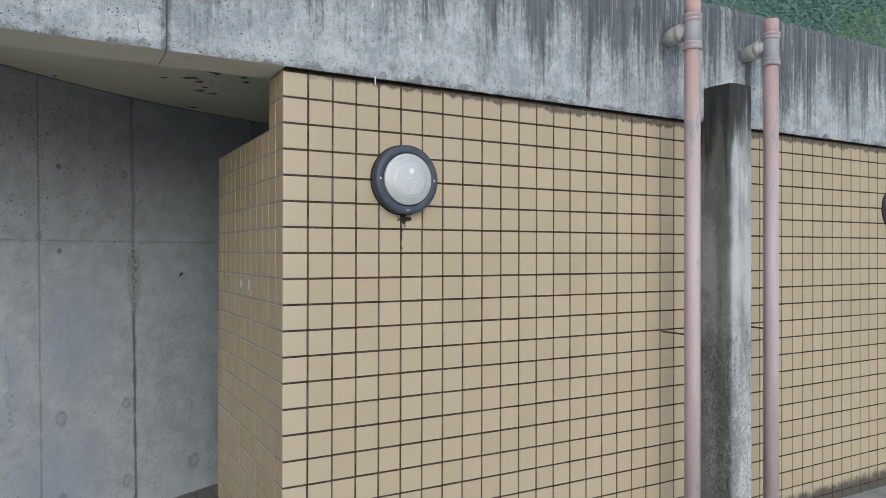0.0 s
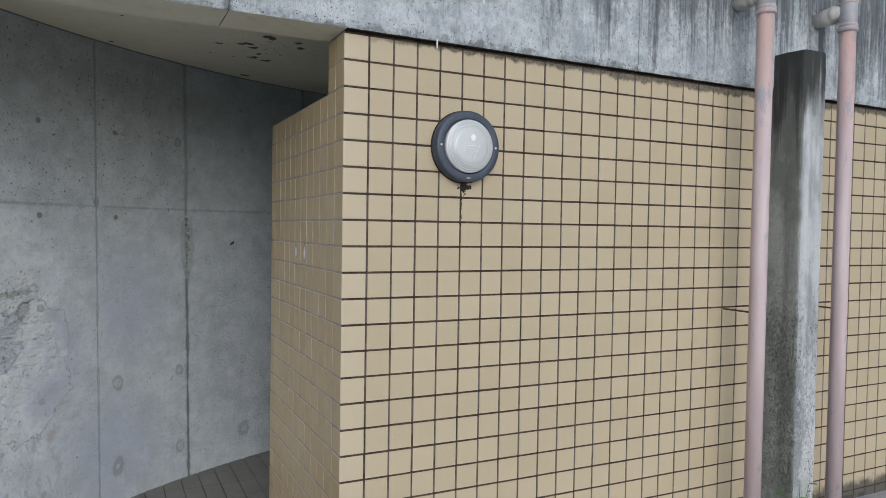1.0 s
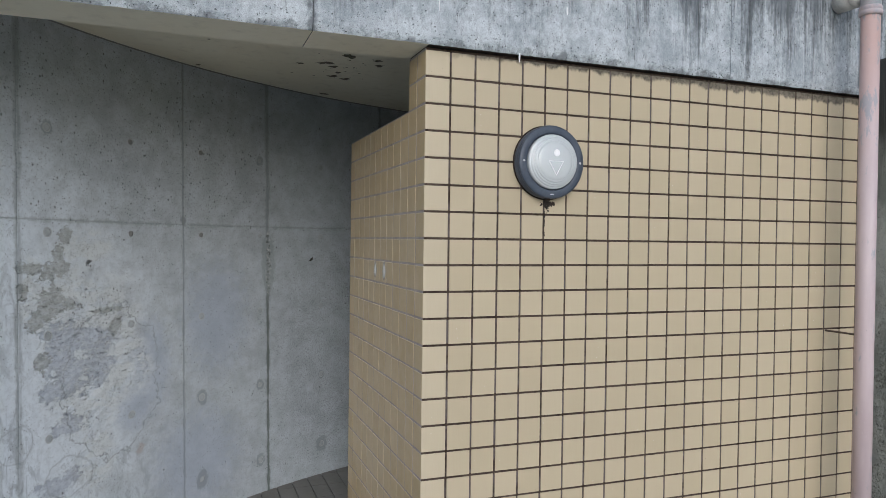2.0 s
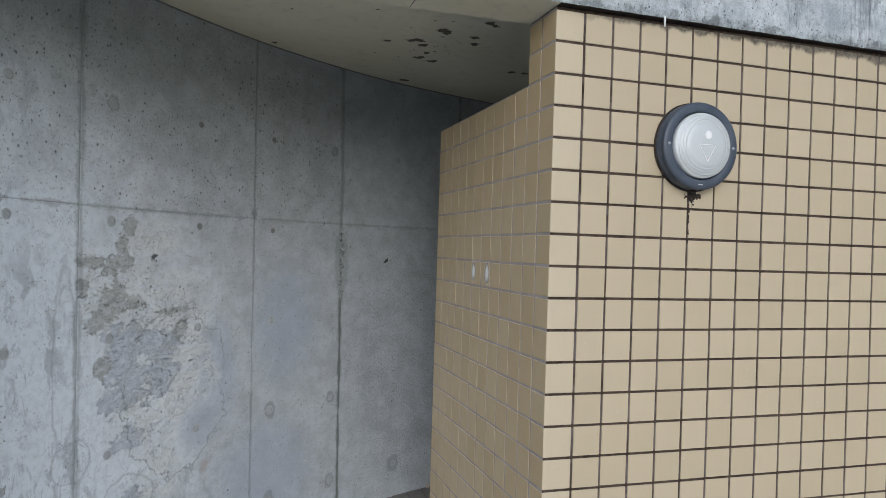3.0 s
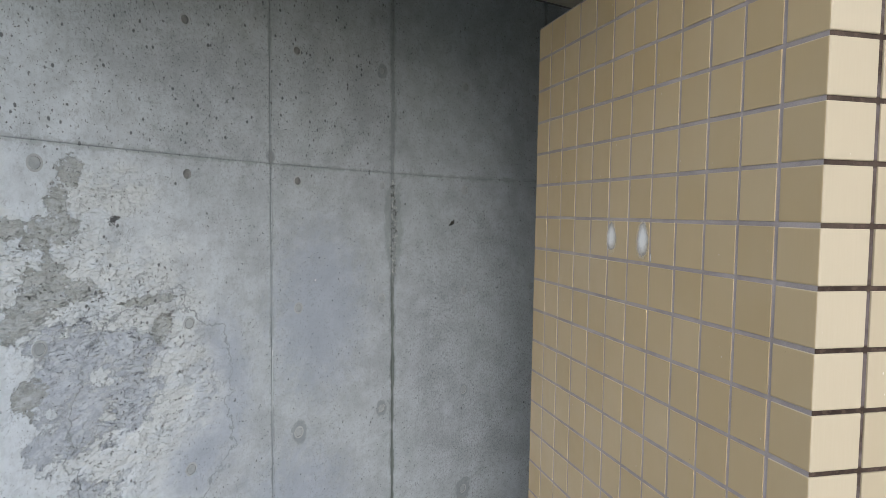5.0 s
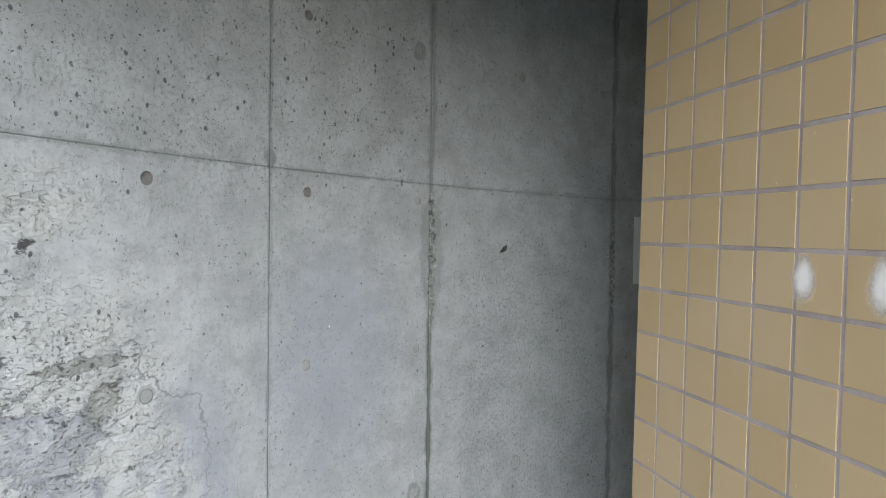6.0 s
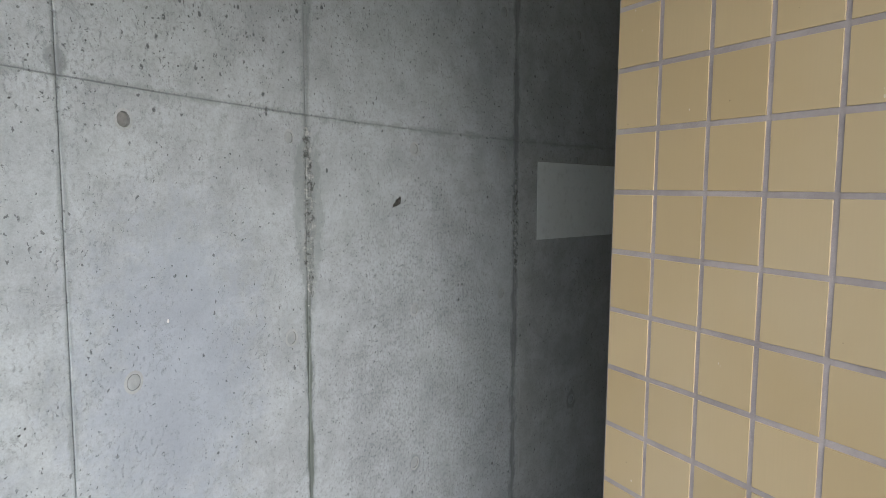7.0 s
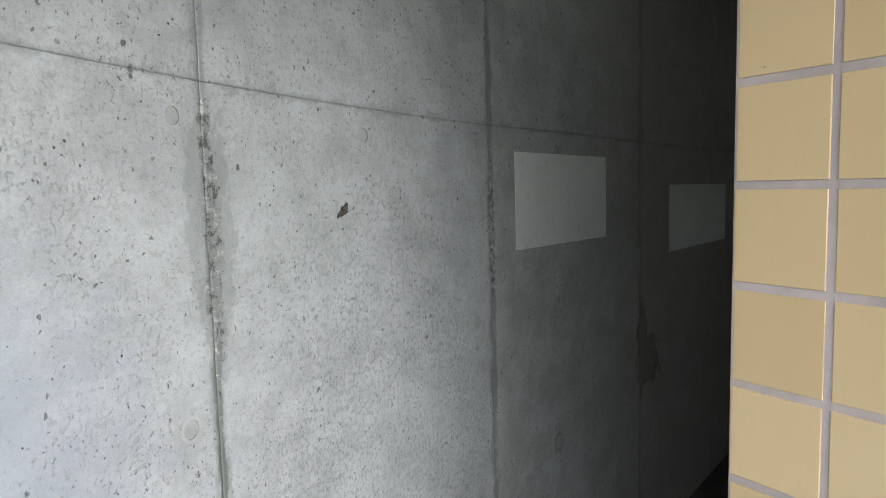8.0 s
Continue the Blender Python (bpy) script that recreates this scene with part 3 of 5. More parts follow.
PAVING = speckled("worn_grey_paving", (0.31, 0.308, 0.298), (0.41, 0.408, 0.396), 3.0, 0.9, 0.5)
FLOOR_TILE = speckled("brown_grey_floor_tile", (0.175, 0.168, 0.155), (0.235, 0.225, 0.208), 6.0, 0.6, 0.2)
FLOOR_BED = speckled("floor_joint_mortar", (0.05, 0.047, 0.043), (0.09, 0.085, 0.08), 9.0, 0.9)
PATCH = speckled("pale_grey_touch_up_paint", (0.82, 0.865, 0.865), (0.86, 0.91, 0.915), 5.0, 0.8, 0.2)
PLUG = speckled("tie_hole_mortar", (0.345, 0.375, 0.395), (0.445, 0.475, 0.495), 40.0, 0.9, 0.4)
PLUG_LIP = speckled("tie_hole_lip_concrete", (0.40, 0.425, 0.44), (0.50, 0.53, 0.545), 30.0, 0.9, 0.4)
PLUG_RIM = speckled("tie_hole_shadowed_rim", (0.19, 0.195, 0.195), (0.29, 0.295, 0.29), 40.0, 0.9, 0.4)


def worn_paint():
    """Faded pink paint, salmon towards the top, rubbed through to grey plastic."""
    m = material("faded_pink_pipe_paint", 0.5, spec=0.4)
    k = Net(m)
    pos = k.coords("pos")
    ax = k.axes(pos)
    base = k.mix(k.span(k.noise(k.coords("pos", (3, 3, 0.5)), 4, 5), 0.3, 0.7), (0.51, 0.415, 0.425), (0.60, 0.50, 0.505))
    salmon = k.span(k.calc("ADD", ax[2], k.calc("MULTIPLY", k.noise(pos, 3, 4), 0.8)), 2.2, 3.0, 0.0, 0.8)
    base = k.mix(salmon, base, (0.60, 0.40, 0.34))
    rub = k.noise(k.coords("pos", (1, 1, 0.30)), 26, 7, 0.72)
    worn = k.calc("ADD", k.span(ax[2], 1.55, 2.2, -0.085, 0.0), k.span(ax[2], 0.35, 0.75, 0.06, 0.0))
    base = k.mix(k.span(k.calc("ADD", rub, worn), 0.53, 0.59, 0.0, 0.8), base, (0.36, 0.37, 0.40))
    nick = k.calc("MULTIPLY", k.span(k.cells(pos, 42), 0.05, 0.10, 1.0, 0.0), k.span(k.noise(pos, 11, 3), 0.52, 0.58))
    base = k.mix(k.calc("MULTIPLY", nick, 0.6), base, (0.24, 0.22, 0.24))
    base = k.mix(k.span(k.noise(pos, 60, 4, 0.7), 0.62, 0.70, 0.0, 0.5), base, (0.60, 0.54, 0.53))
    k.done(base, None, k.bump(rub, 0.25, 0.002))
    return m


PIPE = worn_paint()
PIPE_GREY = speckled("grey_pvc", (0.35, 0.38, 0.42), (0.48, 0.45, 0.46), 9.0, 0.5, 0.15)
PIPE_STUB = speckled("grimy_pvc_branch", (0.47, 0.45, 0.42), (0.70, 0.68, 0.63), 14.0, 0.6, 0.2)
COLLAR = speckled("pink_painted_collar", (0.38, 0.37, 0.41), (0.57, 0.45, 0.43), 16.0, 0.55, 0.2)
STEEL = speckled("rusty_steel", (0.06, 0.045, 0.04), (0.12, 0.08, 0.06), 30.0, 0.7, 0.4)
CAST = speckled("slate_blue_painted_casting", (0.052, 0.066, 0.092), (0.080, 0.095, 0.122), 12.0, 0.36, 0.15)
SCREW = material("bright_screw", 0.3, 1.0, (0.7, 0.7, 0.7))
# also blackens the band's underside, for mould and the shadow in the gap
SOOT_AND_SHADE = speckled("black_sealant_rust_and_shade", (0.02, 0.017, 0.015), (0.055, 0.04, 0.03), 30.0, 0.9, 0.6)
LEAF = speckled("weed_leaf", (0.07, 0.20, 0.035), (0.13, 0.30, 0.06), 20.0, 0.5, 0.2)
STEM = speckled("weed_stem", (0.10, 0.20, 0.05), (0.16, 0.24, 0.08), 20.0, 0.6, 0.2)
DRY_LEAF = speckled("dry_leaf", (0.20, 0.12, 0.07), (0.30, 0.20, 0.11), 40.0, 0.8, 0.3)
DARK_LEAF = speckled("dark_leaf_scrap", (0.025, 0.025, 0.023), (0.11, 0.105, 0.095), 160.0, 0.9, 0.3)
PEBBLE = speckled("tan_pebble", (0.42, 0.37, 0.30), (0.62, 0.57, 0.48), 120.0, 0.8, 0.3)
MOULD = speckled("mould_and_flaked_paint", (0.09, 0.085, 0.06), (0.22, 0.205, 0.15), 60.0, 0.9, 0.4)
WHITE_MARK = speckled("white_paint_fleck", (0.75, 0.75, 0.74), (0.85, 0.85, 0.85), 60.0, 0.5, 0.2)
BUSH = speckled("light_bush_leaves", (0.22, 0.34, 0.18), (0.27, 0.39, 0.22), 0.3, 0.9, 0.5)
GRASS = speckled("meadow_grass", (0.10, 0.17, 0.05), (0.16, 0.23, 0.07), 0.15, 0.9, 0.4)
# distance haze is mixed into these two colours: paler, bluer, low in contrast
HAZED_FOREST = speckled("hazed_forest_crowns", (0.15, 0.265, 0.235), (0.22, 0.345, 0.285), 0.012, 0.9, 0.1)
HAZED_FOREST_FLOOR = speckled("hazed_forest_floor", (0.14, 0.235, 0.20), (0.20, 0.30, 0.245), 0.012, 0.9, 0.4)


def lens_glass():
    """Frosted prismatic lamp glass."""
    m = material("frosted_lamp_glass", 0.22, 0.0, (0.80, 0.84, 0.845))
    b = m.node_tree.nodes["Principled BSDF"]
    b.inputs["Transmission Weight"].default_value = 0.4
    b.inputs["IOR"].default_value = 1.45
    b.inputs["Coat Weight"].default_value, b.inputs["Coat Roughness"].default_value = 1.0, 0.04
    k = Net(m)
    k.done(None, None, k.bump(k.noise(k.coords("obj"), 160, 2), 0.25, 0.002))
    return m


def fleck():
    """White scuff with a feathered edge on the glaze."""
    m = material("white_glaze_scuff", 0.4, 0.0, (0.88, 0.88, 0.87))
    k = Net(m)
    ax = k.axes(k.coords("uv"))
    u = k.calc("MULTIPLY", k.calc("SUBTRACT", ax[0], 0.5), 2.0)
    v = k.calc("MULTIPLY", k.calc("SUBTRACT", ax[1], 0.5), 2.0)
    u = k.calc("DIVIDE", u, k.span(v, -0.4, 1.0, 1.0, 0.7))      # narrower towards the top
    d = k.calc("SQRT", k.calc("ADD", k.calc("MULTIPLY", u, u), k.calc("MULTIPLY", v, v)))
    d = k.calc("ADD", d, k.calc("MULTIPLY", k.calc("SUBTRACT", k.noise(k.coords("pos"), 95, 5, 0.7), 0.5), 0.5))
    k.link(k.span(d, 0.2, 0.98, 1.0, 0.0), k.b.inputs["Alpha"])
    return m


GLASS = lens_glass()
REFLECTOR = material("white_enamel_reflector", 0.4, 0.0, (0.80, 0.81, 0.81))
FLECK = fleck()

# ---- mesh helpers ----
def mesh_of(name, bm, mat, smooth=False):
    me = bpy.data.meshes.new(name)
    bmesh.ops.recalc_face_normals(bm, faces=bm.faces)
    for f in bm.faces:
        f.smooth = smooth
    bm.to_mesh(me)
    bm.free()
    if mat:
        me.materials.append(mat)
    return me


def part(name, bm, mat, parent=None, label="", smooth=False, at=None):
    ob = new(name, mesh_of(name, bm, mat, smooth))
    if parent is not None:
        ob.parent = parent
    if at is not None:
        ob.matrix_basis = at
    if label:
        ob["label"] = label
    return ob


def thing(name, label, category, at=(0, 0, 0), group="", kind=""):
    ob = new(name)
    ob.location = at
    ob.empty_display_size = 0.1
    return tagged(ob, label, category, group, kind)


def box(bm, x0, x1, y0, y1, z0, z1, bevel=0.0, seg=2):
    r = bmesh.ops.create_cube(bm, size=1, matrix=Matrix.Translation(((x0 + x1) / 2, (y0 + y1) / 2, (z0 + z1) / 2)) @ Matrix.Diagonal((x1 - x0, y1 - y0, z1 - z0, 1)))
    if bevel:
        es = list({e for v in r["verts"] for e in v.link_edges})
        bmesh.ops.bevel(bm, geom=es, offset=bevel, segments=seg, affect="EDGES", profile=0.5)
    return bm


def lathe(bm, profile, n=48, m=None, close=False):
    """Turns (radius, height) pairs round the local z axis."""
    m = m or Matrix.Identity(4)
    rings = []
    for r, h in profile:
        if r < 1e-6:
            rings.append([bm.verts.new(m @ Vector((0, 0, h)))])
        else:
            rings.append([bm.verts.new(m @ Vector((r * math.cos(2 * math.pi * k / n), r * math.sin(2 * math.pi * k / n), h))) for k in range(n)])
    if close:
        rings.append(rings[0])
    for a, b in zip(rings, rings[1:]):
        for k in range(n):
            q = [a[k % len(a)], a[(k + 1) % len(a)], b[(k + 1) % len(b)], b[k % len(b)]]
            q = list(dict.fromkeys(q))
            if len(q) > 2:
                try:
                    bm.faces.new(q)
                except ValueError:
                    pass
    return bm


def tube(bm, path, r, n=16, cap=True):
    """A round tube along a list of points."""
    pts = [Vector(p) for p in path]
    rings = []
    up = Vector((0.13, 0.31, 0.94)).normalized()
    for k, p in enumerate(pts):
        d = (pts[min(k + 1, len(pts) - 1)] - pts[max(k - 1, 0)]).normalized()
        a = d.cross(up if abs(d.dot(up)) < 0.95 else Vector((1, 0, 0))).normalized()
        b = d.cross(a)
        rr = r[k] if isinstance(r, (list, tuple)) else r
        rings.append([bm.verts.new(p + rr * (math.cos(2 * math.pi * j / n) * a + math.sin(2 * math.pi * j / n) * b)) for j in range(n)])
    for a, b in zip(rings, rings[1:]):
        for j in range(n):
            bm.faces.new((a[j], a[(j + 1) % n], b[(j + 1) % n], b[j]))
    if cap:
        bm.faces.new(rings[0])
        bm.faces.new(rings[-1])
    return bm


# ---- setting ----
bm = bmesh.new()
bmesh.ops.create_grid(bm, x_segments=8, y_segments=8, size=1500)
tagged(part("ground", bm, GRASS, at=pose(0, 0, -0.13)), "rough green grass ground round the building", "ground", kind="structure")

bm = box(bmesh.new(), -14, 9, -12, 0.0, -0.25, -0.05)
pavement = tagged(part("pavement", bm, PAVING), "worn grey paving in front of the tiled wall", "pavement", kind="structure")
bm = box(bmesh.new(), -14, 3.2, 0.0, 3.4, -0.25, FLOOR - 0.009)
floor_bed = tagged(part("floor", bm, FLOOR_BED), "brown-grey tiled passage floor with dark joints", "floor", kind="structure")

# tiled front wall and the lower partition behind it: cores that show as joints
bm = box(bmesh.new(), 0.0019, 5.4, 0.003, 0.2, -0.2, TOP + 0.005)
wall_front = tagged(part("wall_front", bm, GROUT_DARK), "front wall clad in beige square glazed tiles with dark dirty joints", "wall", kind="structure")
wall_front.data.materials.append(GROUT_PALE)
wall_front.data.materials.append(SOFFIT_PAINT)      # unseen inner face, made pale to bounce light
for f in wall_front.data.polygons:
    if f.normal.x < -0.9:
        f.material_index = 1
    elif f.normal.y > 0.9:
        f.material_index = 2
bm = box(bmesh.new(), 0.0015, 0.12, 0.2, 1.1985, -0.2, TOP - 0.2)
wall_partition = tagged(part("wall_partition", bm, GROUT_PALE), "lower partition clad in beige glazed tiles with pale joints", "wall", kind="structure")
# unseen inner face again pale, to bounce light into the deep end
wall_partition.data.materials.append(SOFFIT_PAINT)
for f in wall_partition.data.polygons:
    if f.normal.x > 0.9:
        f.material_index = 1
# added wall, out of view; its pale tone throws light back inwards
bm = box(bmesh.new(), 3.15, 3.35, 0.2, 3.4, -0.2, SOFFIT)
tagged(part("wall_east", bm, PALE_BOUNCE), "plain pale unseen end wall added to close the inner room", "wall", kind="structure")

# roof slab over the passage, its underside painted cream
bm = box(bmesh.new(), -2.0, 5.4, 0.2, 3.6, SOFFIT, SOFFIT + 0.22)
tagged(part("ceiling", bm, SOFFIT_PAINT), "cream-painted concrete soffit with flaked dark spots", "ceiling", kind="structure")

# concrete band along the roof's edge, cast in lengths
parapet = thing("parapet", "weathered grey concrete roof band with black rain streaks", "parapet", kind="structure")
edges = [-2.0, -0.42, 1.39, 3.20, 5.0, 7.0]
for a, b in zip(edges, edges[1:]):
    bm = bmesh.new()
    nx, nz = 60, 22
    rnd = [[None] * (nz + 1) for _ in range(nx + 1)]
    for i in range(nx + 1):
        for j in range(nz + 1):
            x = a + 0.0015 + (b - a - 0.003) * i / nx
            z = 2.209 + (2.865 - 2.209) * j / nz
            n = noise.fractal(Vector((x * 7, 3.1, z * 7)), 1.0, 2.0, 4)
            y = -0.03 + 0.0022 * n
            if j == 0:
                y, z = y + 0.006 + 0.004 * noise.noise(Vector((x * 14, 0, 0))), z + 0.002 * noise.noise(Vector((x * 19, 5, 0)))
            if j == nz:
                y, z = y + 0.010, z + 0.006 * noise.noise(Vector((x * 9, 8, 0)))
            rnd[i][j] = bm.verts.new((x, y, z))
    for i in range(nx):
        for j in range(nz):
            bm.faces.new((rnd[i][j], rnd[i + 1][j], rnd[i + 1][j + 1], rnd[i][j + 1]))
    back = [[bm.verts.new((a + 0.0015 + (b - a - 0.003) * i / nx, 0.2, z)) for z in (2.209, 2.87)] for i in range(nx + 1)]
    for i in range(nx):
        bm.faces.new((rnd[i][0], back[i][0], back[i + 1][0], rnd[i + 1][0]))
        bm.faces.new((rnd[i][nz], rnd[i + 1][nz], back[i + 1][1], back[i][1]))
        bm.faces.new((back[i][0], back[i][1], back[i + 1][1], back[i + 1][0]))
    for i in (0, nx):
        bm.faces.new([rnd[i][j] for j in range(nz + 1)] + [back[i][1], back[i][0]])
    length = part("band_length", bm, WEATHERED, parapet)
    length.data.materials.append(SOFFIT_PAINT)
    length.data.materials.append(SOOT_AND_SHADE)
    for f in length.data.polygons:      # the soffit's paint runs out under the band; over the tiles black paints mould and gap shadow
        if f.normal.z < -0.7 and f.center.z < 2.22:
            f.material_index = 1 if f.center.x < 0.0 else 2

# curved concrete wall: a solid backing and the cast panels
wall_concrete = thing("wall_concrete", "curved fair-faced grey concrete wall with formwork joints and tie holes", "wall", kind="structure")


TIES = [(s, z, 0.0142 + 0.0012 * math.sin(s * 31 + z * 17), 0.0065 if z > 1.4 and s > -0.6 else 0.0012 + 0.0042 * abs(math.sin(s * 5.3 + z * 7.9))) for s in (-1.205, -0.77, -0.318, 0.122, 0.53, 0.99, 1.402, 1.825, 2.335) for z in (0.181, 0.628, 1.068, 1.507, 1.947)]


def tie_hole(s, z, step):
    """Moves a point near a tie hole onto the hole's rim or down to its floor: s, z, depth."""
    for a, b, r, dep in TIES:
        ds, dz = s - a, z - b
        q = math.hypot(ds, dz)
        if q > r + step or q < 1e-6:
            if q < 1e-6:
                return s, z, -dep
            continue
        if q > r - 0.45 * step:
            if q < r + 0.55 * step:
                return a + ds * r / q, b + dz * r / q, 0.0
        elif q > r - 1.45 * step:
            return a + ds * (r - 0.0016) / q, b + dz * (r - 0.0016) / q, -dep
        else:
            return s, z, -dep
    return s, z, None


def wall_grid(s0, s1, z0, z1, step, off, deep=None, closed=True):
    """A curved slab between two stations: front face at off, edges turned back."""
    bm = bmesh.new()
    ns, nz = max(2, round((s1 - s0) / step)), max(2, round((z1 - z0) / step))
    layer = bm.loops.layers.uv.new("UVMap")
    uv = {}
    rows = []
    inner = set()
    ss = [s0 + (s1 - s0) * i / ns for i in range(ns + 1)]
    zs = [z0 + (z1 - z0) * j / nz for j in range(nz + 1)]
    if closed:      # a narrow worn lip along the edges
        ss, zs = [s0, s0 + 0.0025] + ss[1:-1] + [s1 - 0.0025, s1], [z0, z0 + 0.0025] + zs[1:-1] + [z1 - 0.0025, z1]
        ns, nz = len(ss) - 1, len(zs) - 1
    for i in range(ns + 1):
        row = []
        for j in range(nz + 1):
            s, z = ss[i], zs[j]
            hole = None
            if closed and 0 < i < ns and 0 < j < nz and step < 0.01:
                s, z, hole = tie_hole(s, z, step)
            d = deep(s, z) if deep else 0.0
            if hole is not None:
                d += hole
            if closed and (i in (0, ns) or j in (0, nz)):
                d -= 0.0009
            if hole is not None and hole < 0:
                d = -0.0085
            v = bm.verts.new(on_wall(s, z, off + d))
            uv[v] = (s, z)
            if hole is not None and hole < 0:
                inner.add(v)
            row.append(v)
        rows.append(row)
    for i in range(ns):
        for j in range(nz):
            quad = (rows[i][j], rows[i][j + 1], rows[i + 1][j + 1], rows[i + 1][j])
            if not inner.intersection(quad):      # open at the tie holes
                bm.faces.new(quad)
    for v in inner:
        bm.verts.remove(v)
    rim = [rows[i][0] for i in range(ns + 1)] + [rows[ns][j] for j in range(1, nz + 1)] + [rows[i][nz] for i in range(ns - 1, -1, -1)] + [rows[0][j] for j in range(nz - 1, 0, -1)]
    back = []
    for v in rim:
        s, z = uv[v]
        w = bm.verts.new(on_wall(s, z, off - 0.02))
        uv[w] = (s, z)
        back.append(w)
    for k in range(len(rim)):
        bm.faces.new((rim[k], rim[(k + 1) % len(rim)], back[(k + 1) % len(rim)], back[k]))
    for f in bm.faces:
        for lp in f.loops:
            lp[layer].uv = uv[lp.vert]
    return bm


def wear(s, z):
    """How far the face stands back: the eroded damp area and the ragged seam."""
    out = 0.0006 * noise.noise(Vector((s * 9, 0.4, z * 9)))
    if -0.95 < s < -0.08 and 0.3 < z < 1.56:
        w = noise.fractal(Vector((s * 6, 1.7, z * 6)), 1.0, 2.0, 4)
        d = math.hypot((s + 0.53) / 0.37, (z - 1.0) / 0.54) + 0.28 * w
        k = max(0.0, min(1.0, (1.06 - d) / 0.45))
        if k > 0:
            p = Vector((s * 7.0 + 0.3 * w, 4.2, z * 10.0))
            plate = noise.fractal(p, 0.75, 2.15, 5)
            t = 3.2 * plate
            f = t - math.floor(t)
            ledge = math.floor(t) + max(0.0, min(1.0, (f - 0.80) / 0.16))
            amount = max(0.0, min(1.0, 0.6 + 0.9 * noise.noise(Vector((s * 5, 7.7, z * 5)))))
            out += k * (amount * (0.0009 * max(-3.0, min(2.0, ledge)) + 0.0008 * plate) - 0.0010)
    if abs(s - 0.587) < 0.035 and 1.1 < z < 1.54:
        k = max(0.0, 1.0 - abs(s - 0.587) / 0.03) * max(0.0, 1.0 - abs(z - 1.32) / 0.21)
        out -= k * (0.0012 + 0.0034 * noise.fractal(Vector((s * 30, 2.0, z * 17)), 0.7, 2.2, 4))
    return out


bm = bmesh.new()
inner, outer = [], []
for k in range(70):
    s = -1.56 + 5.96 * k / 69
    inner.append([bm.verts.new(on_wall(s, z, -0.010)) for z in (-0.2, 2.5)])
    outer.append([bm.verts.new(on_wall(s, z, -0.25)) for z in (-0.2, 2.5)])
for k in range(69):
    for a, b in ((inner[k], inner[k + 1]), (outer[k + 1], outer[k])):
        bm.faces.new((a[0], a[1], b[1], b[0]))
    bm.faces.new((inner[k][1], outer[k][1], outer[k + 1][1], inner[k + 1][1]))
    bm.faces.new((inner[k][0], inner[k + 1][0], outer[k + 1][0], outer[k][0]))
for k in (0, 69):
    bm.faces.new((inner[k][0], inner[k][1], outer[k][1], outer[k][0]))
part("backing", bm, PLUG_RIM, wall_concrete)
# dark strip added for the shadowed gap between the wall's head and the soffit
bm = bmesh.new()
runs = [[bm.verts.new(on_wall(-1.56 + 5.5 * q / 90, SOFFIT - dz, off)) for dz, off in ((0.0, 0.006), (0.0035, 0.005), (0.005, 0.002), (0.005, -0.004), (0.0, -0.004))] for q in range(91)]
for a, b in zip(runs, runs[1:]):
    for q in range(5):
        bm.faces.new((a[q], a[(q + 1) % 5], b[(q + 1) % 5], b[q]))
tagged(part("trim", bm, PLUG_RIM), "dark strip for the shadowed gap between concrete wall and soffit", "trim", kind="structure")
stations = [-1.56, -0.915, 0.005, 0.585, 1.47, 2.48, 3.38, 4.18]
levels = [-0.12, LINE, 2.42]
for a, b in zip(stations, stations[1:]):
    for lo, hi in zip(levels, levels[1:]):
        fine = 0.0038 if a == -0.915 and lo < 1 else 0.0072 if a < 1.6 else 0.03
        g = 0.0004 if lo < 1 else 0.0002
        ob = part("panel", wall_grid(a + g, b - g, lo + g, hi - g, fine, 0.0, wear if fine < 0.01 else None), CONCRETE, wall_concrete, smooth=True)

# hillside behind the building
def hill_at(az, t):
    """Place on the slope: az in degrees, t from foot (0) to crest (1)."""
    i = (az + 20) * 40 / 150
    r = 520 + 1456 * t
    z = 940 * (1.0 - math.exp(-2.2 * t)) * (0.86 + 0.10 * math.sin(i * 0.55) + 0.08 * noise.noise(Vector((i * 0.3, t * 4.2, 2)))) - 8.0
    return Vector((r * math.cos(radians(az)), r * math.sin(radians(az)), z))


bm = bmesh.new()
rows = [[bm.verts.new(hill_at(-20 + 150 * i / 60, j / 20)) for j in range(21)] for i in range(61)]
for i in range(60):
    for j in range(20):
        bm.faces.new((rows[i][j], rows[i][j + 1], rows[i + 1][j + 1], rows[i + 1][j]))
tagged(part("hillside", bm, HAZED_FOREST_FLOOR, smooth=True), "steep hazy blue-green wooded hillside behind the roof", "hill", kind="structure")

